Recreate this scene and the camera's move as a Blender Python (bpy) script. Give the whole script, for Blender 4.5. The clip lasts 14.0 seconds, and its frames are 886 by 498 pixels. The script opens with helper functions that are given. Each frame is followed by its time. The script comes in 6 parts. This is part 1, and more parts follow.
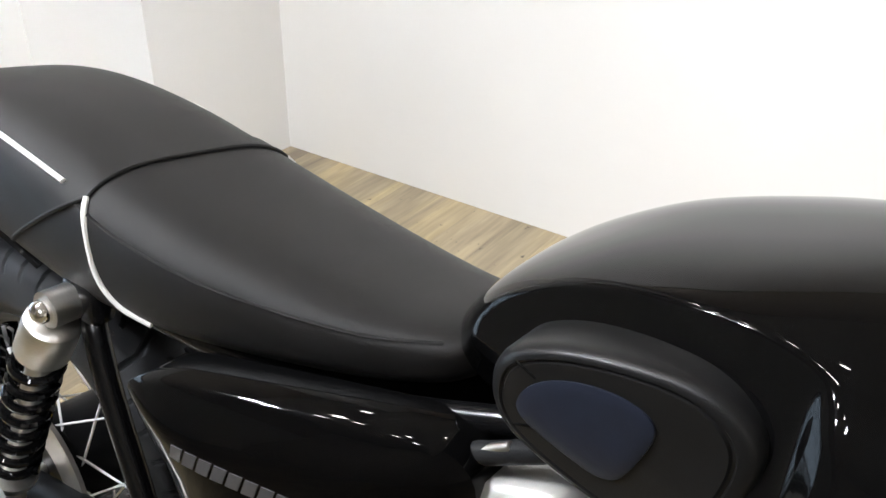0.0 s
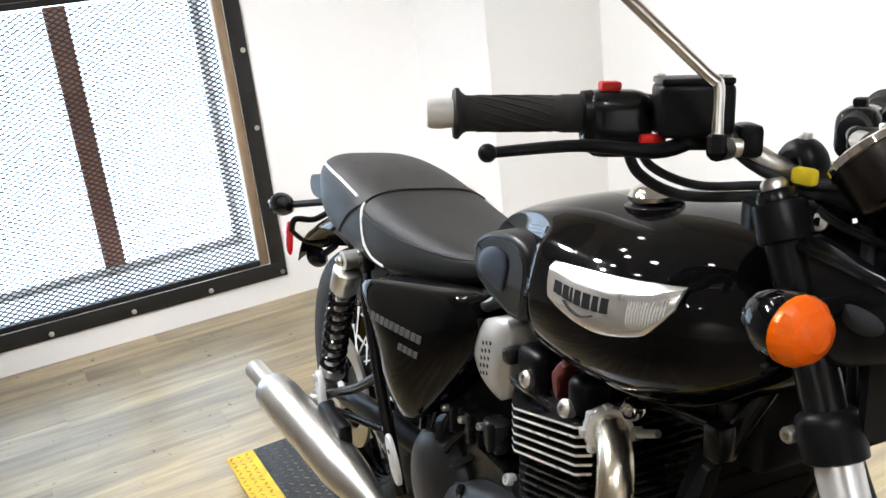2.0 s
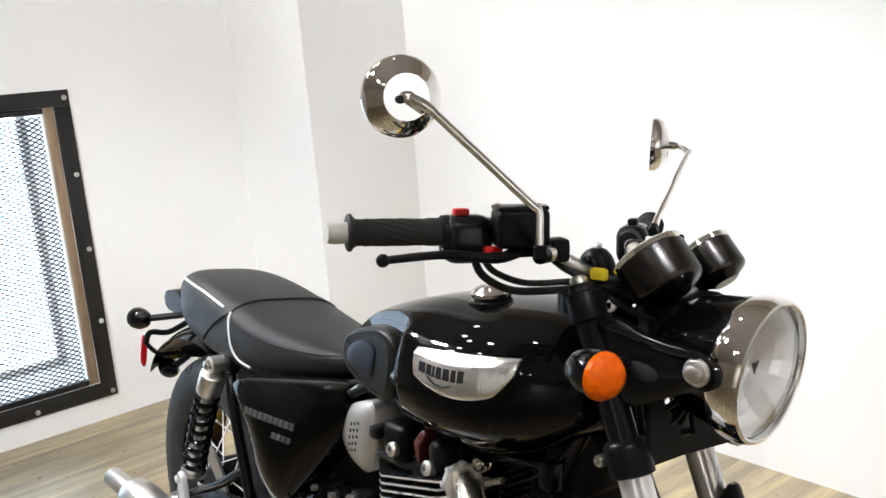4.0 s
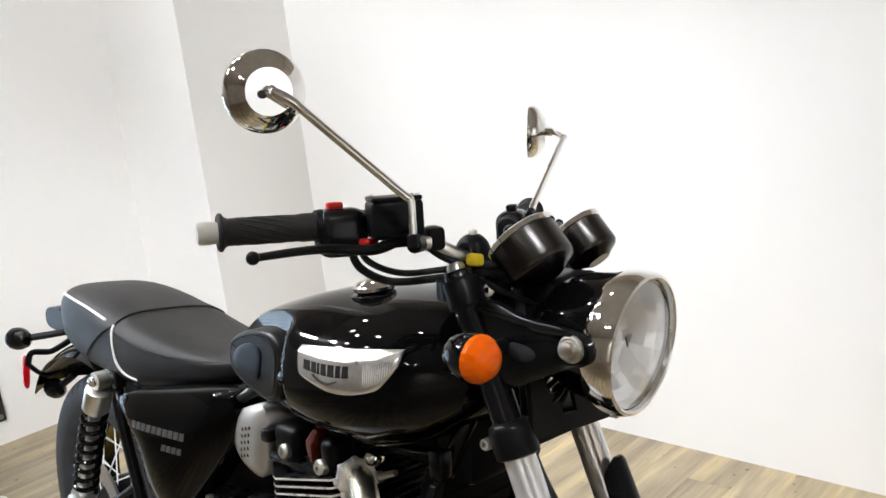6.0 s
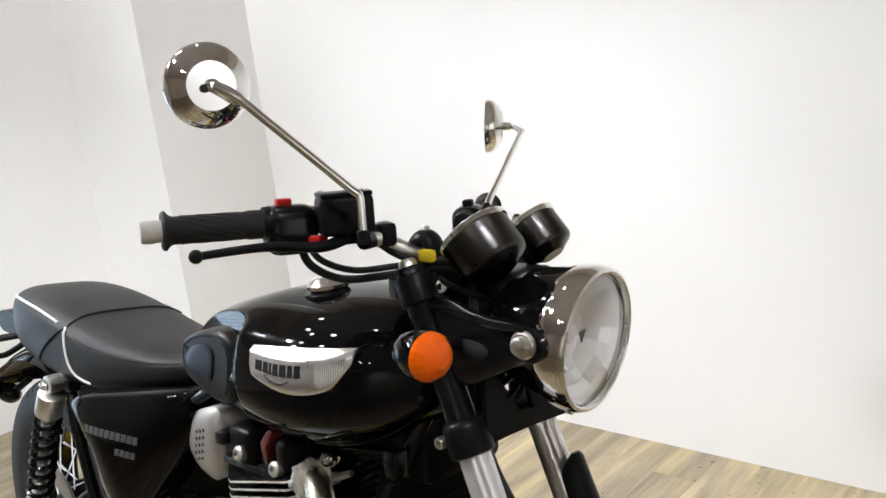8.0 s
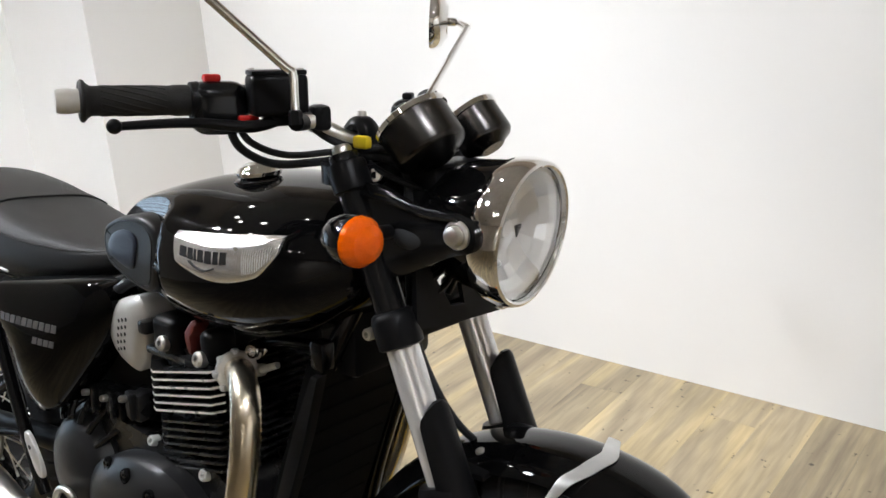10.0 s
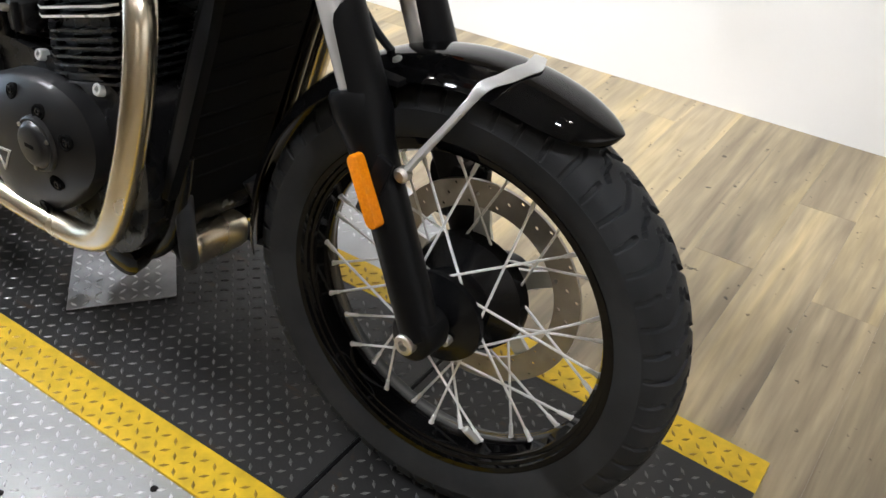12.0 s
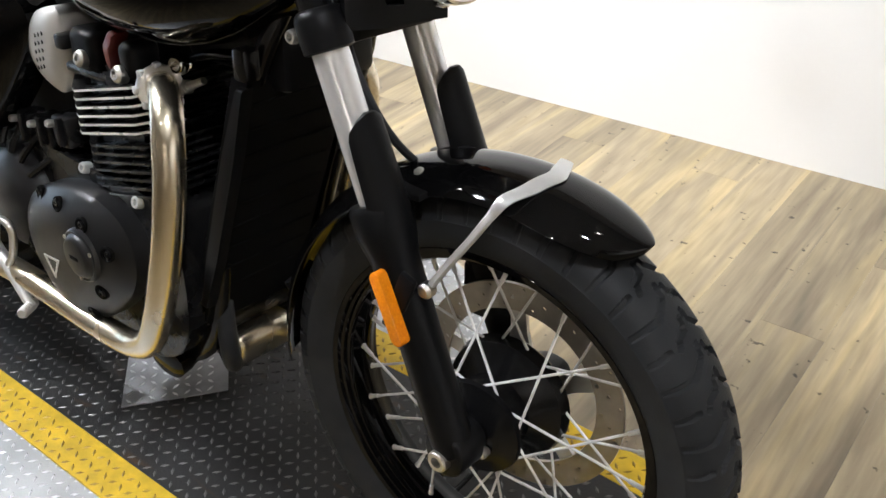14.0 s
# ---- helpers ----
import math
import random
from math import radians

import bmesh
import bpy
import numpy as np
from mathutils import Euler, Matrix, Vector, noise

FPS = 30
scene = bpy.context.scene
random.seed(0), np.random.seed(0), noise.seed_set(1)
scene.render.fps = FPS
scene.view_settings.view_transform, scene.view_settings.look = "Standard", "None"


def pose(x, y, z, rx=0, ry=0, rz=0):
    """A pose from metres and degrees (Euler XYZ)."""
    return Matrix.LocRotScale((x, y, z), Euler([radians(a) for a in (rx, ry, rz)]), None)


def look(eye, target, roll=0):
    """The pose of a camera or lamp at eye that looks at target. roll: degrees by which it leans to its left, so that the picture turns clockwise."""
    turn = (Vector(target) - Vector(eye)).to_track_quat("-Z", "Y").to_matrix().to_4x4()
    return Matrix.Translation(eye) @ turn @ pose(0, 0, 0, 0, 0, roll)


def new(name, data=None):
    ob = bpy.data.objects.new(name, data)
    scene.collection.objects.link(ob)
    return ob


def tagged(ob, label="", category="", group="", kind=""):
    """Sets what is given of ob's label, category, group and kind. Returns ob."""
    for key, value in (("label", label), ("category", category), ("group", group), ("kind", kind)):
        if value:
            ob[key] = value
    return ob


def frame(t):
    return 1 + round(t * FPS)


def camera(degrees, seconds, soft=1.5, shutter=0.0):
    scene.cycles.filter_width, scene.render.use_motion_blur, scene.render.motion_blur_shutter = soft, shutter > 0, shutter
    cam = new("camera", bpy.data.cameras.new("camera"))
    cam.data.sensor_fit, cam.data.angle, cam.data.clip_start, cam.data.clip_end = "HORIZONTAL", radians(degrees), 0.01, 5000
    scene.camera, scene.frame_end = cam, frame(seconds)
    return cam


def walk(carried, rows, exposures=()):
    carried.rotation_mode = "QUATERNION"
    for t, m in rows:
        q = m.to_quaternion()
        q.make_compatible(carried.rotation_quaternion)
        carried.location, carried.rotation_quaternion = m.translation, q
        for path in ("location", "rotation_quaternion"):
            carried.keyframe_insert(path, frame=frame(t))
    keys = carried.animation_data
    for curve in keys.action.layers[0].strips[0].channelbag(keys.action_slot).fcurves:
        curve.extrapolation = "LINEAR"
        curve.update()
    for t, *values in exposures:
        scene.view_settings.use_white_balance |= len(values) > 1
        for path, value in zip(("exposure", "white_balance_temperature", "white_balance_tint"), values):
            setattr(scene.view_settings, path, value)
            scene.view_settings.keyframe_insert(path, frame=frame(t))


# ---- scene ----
cam = camera(52.7, 14.0)
PATH = [
    (0, (0.196, -0.449, 1.149), (-0.764, 0.977, 0.128), 1.0),
    (0.5, (0.269, -0.466, 1.16), (-1.204, 0.568, 0.287), -5.8),
    (1, (0.521, -0.592, 1.188), (-1.038, 0.393, 0.413), -7.4),
    (1.5, (0.761, -0.622, 1.19), (-0.84, 0.341, 0.476), -6.6),
    (2, (0.996, -0.619, 1.204), (-0.699, 0.224, 0.558), -6.7),
    (2.5, (1.099, -0.737, 1.222), (-0.525, 0.304, 0.695), -6.6),
    (3, (1.15, -0.838, 1.275), (-0.439, 0.318, 0.901), -5.0),
    (3.5, (1.166, -0.851, 1.274), (-0.385, 0.35, 0.887), -4.5),
    (4, (1.169, -0.836, 1.263), (-0.325, 0.421, 0.829), -4.6),
    (6.5, (1.198, -0.791, 1.248), (-0.127, 0.633, 0.781), -6.4),
    (6.7, (1.198, -0.781, 1.249), (-0.123, 0.642, 0.769), -6.2),
    (7, (1.202, -0.784, 1.246), (-0.114, 0.649, 0.782), -6.8),
    (9.5, (1.198, -0.767, 1.223), (-0.021, 0.723, 0.682), -4.9),
    (10, (1.191, -0.762, 1.196), (0.012, 0.716, 0.547), -3.5),
    (10.5, (1.196, -0.756, 1.155), (0.07, 0.699, 0.37), -2.8),
    (11, (1.192, -0.752, 1.113), (0.143, 0.663, 0.167), -0.9),
    (11.5, (1.193, -0.754, 1.07), (0.229, 0.634, -0.001), 0.8),
    (12, (1.192, -0.757, 1.032), (0.303, 0.596, -0.143), 2.5),
    (12.5, (1.195, -0.761, 1.006), (0.368, 0.571, -0.235), 3.2),
    (12.8, (1.193, -0.761, 0.986), (0.391, 0.57, -0.272), 3.6),
    (13, (1.197, -0.778, 0.995), (0.411, 0.576, -0.25), 3.9),
    (13.5, (1.189, -0.783, 1.037), (0.37, 0.579, -0.177), 3.2),
    (14, (1.2, -0.665, 1.081), (0.134, 0.622, -0.017), -3.1),
]
EXPOSURES = [(0, 0.1), (1.0, 0.3), (2.5, 0.3), (3.5, 0.18), (6.5, 0.04), (9.5, -0.06), (11, 0.0), (12.5, 0.32), (14, 0.24)]
walk(cam, [(t, look(e, g, r)) for t, e, g, r in PATH], EXPOSURES)

# ---- light ----
world = bpy.data.worlds.new("world")
scene.world = world
world.use_nodes = True
wn = world.node_tree
sky = wn.nodes.new("ShaderNodeTexSky")
sky.sky_type, sky.sun_disc, sky.sun_elevation, sky.sun_rotation = "NISHITA", False, radians(40), radians(200)
wn.links.new(sky.outputs[0], wn.nodes["Background"].inputs[0])
wn.nodes["Background"].inputs[1].default_value = 0.1

FLOOR = -0.04
CEIL = 2.75
WARM = (0.94, 0.985, 1.06)
WIN_X, SIDE_Y, REV_X = -2.232, 1.458, -2.63


def lamp(name, kind, m, energy, color, **keys):
    data = bpy.data.lights.new(name, kind)
    data.energy, data.color = energy, color
    if "size" in keys:
        data.shape, data.size, data.size_y = "RECTANGLE", keys["size"][0], keys["size"][1]
    if "soft" in keys:
        data.shadow_soft_size = keys["soft"]
    if "cone" in keys:
        data.spot_size, data.spot_blend = radians(keys["cone"]), keys.get("blend", 0.6)
    ob = new(name, data)
    ob.matrix_world = m
    return tagged(ob, kind="structure")


# ceiling spots: where they hang, where they point
LAMP_Z = 2.6
# first seven sit where the tank's highlights place them; the rest are added fill
SPOTS = [((-1.65, 0.65, LAMP_Z), (-0.8, 1.45, 0.4)), ((-2.0, -0.65, LAMP_Z), (0.2, 0.2, 0.6)), ((-1.9, -1.02, LAMP_Z), (0.0, 0.2, 0.5)),
         ((-1.6, -0.66, LAMP_Z), (-0.2, 1.45, 0.30)), ((-0.97, -0.82, LAMP_Z), (-0.6, 1.3, 0.2)), ((-0.56, -1.1, LAMP_Z), (0.9, 1.45, 0.25)),
         ((-0.17, 0.25, LAMP_Z), (0.55, 1.45, 0.36)), ((1.7, -0.7, LAMP_Z), (0.72, 0.1, 0.1)), ((1.6, 0.35, LAMP_Z), (1.3, 1.45, 0.1)), ((3.6, -1.2, LAMP_Z), (6.0, -0.6, 1.0)), ((0.4, -1.9, LAMP_Z), (-2.0, 0.75, 1.5)),
         ((3.4, 0.3, LAMP_Z), (4.2, 0.0, 0.0)), ((4.6, -2.4, LAMP_Z), (4.8, -1.6, 0.0)),
         ((-0.8, -3.0, LAMP_Z), (-0.8, -4.2, 1.2)), ((2.4, -2.8, LAMP_Z), (3.2, -4.2, 1.0)),
         ((0.5, -2.1, LAMP_Z), (-2.1, 0.4, -0.1)), ((1.0, -1.9, LAMP_Z), (1.3, 1.45, 1.80))]
SPOT_WATTS = [62, 140, 140, 155, 88, 84, 28, 85, 10, 520, 370, 6, 20, 12, 340, 600, 150]
SPOT_CONE = [80, 72, 72, 52, 52, 48, 66, 62, 72, 104, 46, 90, 90, 100, 100, 40, 38]
SPOT_SOFT = [0.04] * 5 + [0.09, 0.04, 0.08, 0.12, 0.04, 0.25, 0.04, 0.04, 0.04, 0.04, 0.25, 0.25]
for (at, to), watts, wide, cone in zip(SPOTS, SPOT_WATTS, SPOT_SOFT, SPOT_CONE):
    lamp("spot_beam", "SPOT", look(at, to), watts, WARM, soft=wide, cone=cone, blend=1.0)

# ---- materials ----


def mat(name, color, rough=0.5, metal=0.0, var=0.0, scale=20.0, bump=0.0, bscale=200.0, coat=0.0, rvar=0.0, trans=0.0, stretch=None, ior=1.45, spec=0.5):
    m = bpy.data.materials.new(name)
    m.use_nodes = True
    t = m.node_tree
    b = t.nodes["Principled BSDF"]
    b.inputs["Base Color"].default_value = (*color, 1)
    b.inputs["Roughness"].default_value = rough
    b.inputs["Metallic"].default_value = metal
    b.inputs["Coat Weight"].default_value = coat
    b.inputs["Coat Roughness"].default_value = 0.03
    b.inputs["Transmission Weight"].default_value = trans
    b.inputs["IOR"].default_value = ior
    b.inputs["Specular IOR Level"].default_value = spec
    co = t.nodes.new("ShaderNodeTexCoord")
    mp = t.nodes.new("ShaderNodeMapping")
    t.links.new(co.outputs["Object"], mp.inputs[0])
    if stretch:
        mp.inputs["Scale"].default_value = stretch
    if var or rvar:
        n = t.nodes.new("ShaderNodeTexNoise")
        n.inputs["Scale"].default_value, n.inputs["Detail"].default_value = scale, 6
        t.links.new(mp.outputs[0], n.inputs[0])
    if var:
        mx = t.nodes.new("ShaderNodeMix")
        mx.data_type = "RGBA"
        mx.inputs[6].default_value = (*[c * (1 - var) for c in color], 1)
        mx.inputs[7].default_value = (*[min(1, c * (1 + var)) for c in color], 1)
        t.links.new(n.outputs[0], mx.inputs[0])
        t.links.new(mx.outputs[2], b.inputs["Base Color"])
    if rvar:
        r = t.nodes.new("ShaderNodeMapRange")
        r.inputs[3].default_value, r.inputs[4].default_value = max(0.02, rough - rvar), min(1, rough + rvar)
        t.links.new(n.outputs[0], r.inputs[0])
        t.links.new(r.outputs[0], b.inputs["Roughness"])
    if bump:
        n2 = t.nodes.new("ShaderNodeTexNoise")
        n2.inputs["Scale"].default_value, n2.inputs["Detail"].default_value = bscale, 4
        t.links.new(mp.outputs[0], n2.inputs[0])
        bp = t.nodes.new("ShaderNodeBump")
        bp.inputs["Strength"].default_value, bp.inputs["Distance"].default_value = bump, 0.002
        t.links.new(n2.outputs[0], bp.inputs["Height"])
        t.links.new(bp.outputs[0], b.inputs["Normal"])
    return m


GLOSS = mat("black_paint", (0.003, 0.003, 0.0032), 0.045, 0, rvar=0.015, scale=60, spec=0.27)
SATIN = mat("black_satin_metal", (0.006, 0.006, 0.0065), 0.34, 0, var=0.3, rvar=0.08, scale=40, bump=0.08, bscale=900, spec=0.14)
FRAME_BLK = mat("black_frame_enamel", (0.006, 0.006, 0.0065), 0.2, 0, rvar=0.06, scale=30, spec=0.3)
ENGINE_BLK = mat("black_engine_coat", (0.008, 0.008, 0.0085), 0.27, 0, var=0.35, rvar=0.06, scale=25, bump=0.05, bscale=500, spec=0.42)
PLASTIC = mat("black_plastic", (0.006, 0.006, 0.0065), 0.36, 0, var=0.2, rvar=0.06, scale=50, bump=0.1, bscale=1200, spec=0.14)
GREY_PLASTIC = mat("dark_grey_plastic", (0.03, 0.03, 0.031), 0.5, 0, var=0.2, scale=60, bump=0.15, bscale=1500)
MATT_BLK = mat("matt_black_core", (0.003, 0.003, 0.003), 0.8, 0, var=0.3, scale=60, spec=0.1)
CUP = mat("black_satin_cup", (0.06, 0.057, 0.054), 0.27, 1.0)
RUBBER = mat("tyre_rubber", (0.029, 0.030, 0.032), 0.45, 0, var=0.6, rvar=0.12, scale=18, bump=0.2, bscale=500, spec=0.10)
# the window's blue reflection on the inlay is put into its colour
INLAY = mat("pad_inlay_window_tint", (0.018, 0.022, 0.036), 0.3, 0, var=0.2, rvar=0.05, scale=60, bump=0.1, bscale=900, spec=0.3)
FIN_EDGE = mat("machined_fin_edge", (0.84, 0.83, 0.80), 0.3, 0.5, var=0.12, rvar=0.1, scale=60)
COVER_BLK = mat("black_crackle_cover", (0.012, 0.012, 0.013), 0.34, 0, var=0.3, rvar=0.08, scale=30, bump=0.12, bscale=700, spec=0.4)
PAD = mat("knee_pad_rubber", (0.011, 0.011, 0.0115), 0.34, 0, var=0.2, rvar=0.05, scale=60, bump=0.1, bscale=900, spec=0.35)
GRIP = mat("grip_rubber", (0.02, 0.019, 0.018), 0.6, 0, var=0.3, scale=80, bump=0.3, bscale=600, spec=0.28)
CHROME = mat("chrome", (0.86, 0.85, 0.83), 0.05, 1.0, rvar=0.03, scale=40)
FORK_CHROME = mat("hard_chrome_tube", (0.90, 0.905, 0.91), 0.14, 0.62, rvar=0.04, scale=60)
STEEL = mat("brushed_steel", (0.72, 0.70, 0.66), 0.33, 1.0, var=0.12, rvar=0.1, scale=60, stretch=(1, 8, 8))
ALU = mat("cast_aluminium", (0.70, 0.70, 0.69), 0.38, 0.55, var=0.12, rvar=0.1, scale=60, bump=0.1, bscale=900)
SPOKE = mat("spoke_steel", (0.96, 0.96, 0.95), 0.24, 0.15, var=0.1, scale=200)
DISC = mat("brake_disc_steel", (0.38, 0.355, 0.32), 0.32, 0.8, var=0.25, rvar=0.1, scale=50)
HEADER = mat("heat_tinted_steel", (0.74, 0.66, 0.52), 0.26, 1.0, var=0.25, rvar=0.08, scale=9, stretch=(1, 1, 0.4))
VINYL = mat("seat_vinyl", (0.014, 0.0134, 0.0134), 0.43, 0, var=0.25, rvar=0.06, scale=30, bump=0.35, bscale=1100, spec=0.29)
VINYL_D = mat("seat_vinyl_seam", (0.006, 0.006, 0.006), 0.6)
PIPING = mat("white_piping", (0.78, 0.77, 0.74), 0.4, 0, var=0.06, scale=200)
ORANGE = mat("orange_lens", (1.0, 0.125, 0.0), 0.1, 0, var=0.2, scale=110, bump=0.7, bscale=140)
ob_ = ORANGE.node_tree.nodes["Principled BSDF"]
ob_.inputs["Subsurface Weight"].default_value, ob_.inputs["Subsurface Radius"].default_value, ob_.inputs["Subsurface Scale"].default_value = 0.12, (1.0, 0.4, 0.05), 0.01
AMBER = mat("amber_reflector", (1.0, 0.25, 0.006), 0.15, 0, var=0.3, scale=300, bump=0.3, bscale=500)
RED = mat("red_plastic", (0.62, 0.015, 0.012), 0.3, 0, var=0.15, scale=90)
RED_LENS = mat("red_lens", (0.45, 0.006, 0.01), 0.12, 0, var=0.3, scale=200, coat=0.5)
RUST_RED = mat("brown_red_rubber", (0.10, 0.016, 0.012), 0.35, 0, var=0.3, scale=60)
YELLOW_TAG = mat("yellow_sticker", (0.75, 0.56, 0.02), 0.45, 0, var=0.1, scale=80)
BADGE = mat("silver_badge", (0.80, 0.79, 0.77), 0.2, 0.85, var=0.06, rvar=0.05, scale=60)
WHITE_MARK = mat("grey_decal", (0.13, 0.13, 0.135), 0.35, 0.3, var=0.15, scale=300)
BLACK_MARK = mat("black_decal_and_holes", (0.006, 0.006, 0.006), 0.4)
LENS_GLASS = mat("headlight_glass", (0.95, 0.95, 0.95), 0.02, 0, trans=1.0)
REFLECTOR = mat("headlight_reflector", (0.95, 0.945, 0.93), 0.10, 0.6, rvar=0.03, scale=25, bump=0.1, bscale=60)
MIRROR = mat("mirror_glass", (0.9, 0.9, 0.9), 0.01, 1.0)
BARWHITE = mat("white_nylon", (0.55, 0.53, 0.48), 0.35, 0, var=0.08, scale=120)
WALL = mat("white_wall_paint", (0.80, 0.785, 0.76), 0.55, 0, var=0.045, rvar=0.1, scale=1.6, bump=0.12, bscale=90)
CEILING = mat("ceiling_paint", (0.50, 0.475, 0.44), 0.9, 0, var=0.2, scale=3)
DARKWALL = mat("brown_wall_paint", (0.45, 0.40, 0.34), 0.8, 0, var=0.2, scale=2)
STEEL_FRAME = mat("dark_rolled_steel", (0.018, 0.017, 0.016), 0.42, 0.3, var=0.6, rvar=0.15, scale=12, bump=0.2, bscale=150)
WOOD_TRIM = mat("stained_wood_trim", (0.24, 0.165, 0.10), 0.6, 0, var=0.55, scale=8, bump=0.25, bscale=60, stretch=(6, 6, 0.7))
MULLION = mat("brown_window_post", (0.22, 0.085, 0.045), 0.5, 0, var=0.2, scale=20)
SASH = mat("grey_window_frame", (0.6, 0.57, 0.53), 0.5, 0, var=0.15, scale=20)
MESHWIRE = mat("dark_expanded_metal", (0.030, 0.027, 0.025), 0.5, 0.4, var=0.3, scale=60)
BOLT = mat("zinc_bolt", (0.55, 0.54, 0.52), 0.3, 1.0, var=0.15, scale=200)
PLATE_BLK = mat("worn_black_plate", (0.026, 0.0255, 0.025), 0.40, 0.25, var=0.55, rvar=0.12, scale=7, bump=0.25, bscale=220)
YELLOW = mat("yellow_floor_paint", (0.66, 0.43, 0.015), 0.45, 0, var=0.5, rvar=0.1, scale=30, bump=0.15, bscale=250)
pt_ = PLATE_BLK.node_tree
rust, rr_, rm_ = pt_.nodes.new("ShaderNodeTexNoise"), pt_.nodes.new("ShaderNodeMapRange"), pt_.nodes.new("ShaderNodeMix")
rust.inputs["Scale"].default_value, rust.inputs["Detail"].default_value = 16, 5
rr_.inputs[1].default_value, rr_.inputs[2].default_value, rr_.inputs[4].default_value = 0.62, 0.74, 0.8
rm_.data_type = "RGBA"
pb_ = pt_.nodes["Principled BSDF"]
pt_.links.new(pb_.inputs["Base Color"].links[0].from_socket, rm_.inputs[6])
rm_.inputs[7].default_value = (0.07, 0.038, 0.018, 1)
pt_.links.new(rust.outputs[0], rr_.inputs[0])
pt_.links.new(rr_.outputs[0], rm_.inputs[0])
pt_.links.new(rm_.outputs[2], pb_.inputs["Base Color"])
TREAD_SILVER = mat("diamond_plate_silver", (0.40, 0.41, 0.42), 0.42, 0.5, var=0.35, rvar=0.1, scale=9, bump=0.12, bscale=300)
# worn paint and the bars' shaded sides, both put into a darker yellow
YELLOW_BARS = mat("worn_shaded_yellow_bars", (0.32, 0.20, 0.018), 0.42, 0.1, var=0.8, rvar=0.1, scale=25)
# lighter copy of the silver plate: light caught by the bars, put into colour
TREAD_LIT = mat("lit_tread_bars", (0.74, 0.75, 0.76), 0.36, 0.4, var=0.3, rvar=0.1, scale=20)
# worn bars, with their glints also put into the lighter grey
TREAD_WORN = mat("worn_glint_tread_bars", (0.125, 0.123, 0.12), 0.36, 0.4, var=0.85, rvar=0.12, scale=14)
# offcut lies in the bike's shade; that shade is put into this darker tone
TILE = mat("scuffed_shaded_offcut", (0.33, 0.33, 0.34), 0.42, 0.5, var=0.5, rvar=0.1, scale=25, bump=0.12, bscale=300)
BOARDING_TAN = mat("tan_upper_wall", (0.48, 0.41, 0.34), 0.7, 0, var=0.2, scale=3)
RIM_WOOD = mat("plywood_edge", (0.46, 0.38, 0.27), 0.6, 0, var=0.3, scale=10, bump=0.2, bscale=60)
BULB = bpy.data.materials.new("lamp_bulb")
BULB.use_nodes = True
bn = BULB.node_tree.nodes["Principled BSDF"]
bn.inputs["Emission Color"].default_value, bn.inputs["Emission Strength"].default_value = (1, 0.95, 0.9, 1), 150
DAY = bpy.data.materials.new("daylight_backdrop")
DAY.use_nodes = True
dn = DAY.node_tree.nodes["Principled BSDF"]
dn.inputs["Base Color"].default_value = (0, 0, 0, 1)
dn.inputs["Emission Color"].default_value, dn.inputs["Emission Strength"].default_value = (0.62, 0.80, 1, 1), 6.2


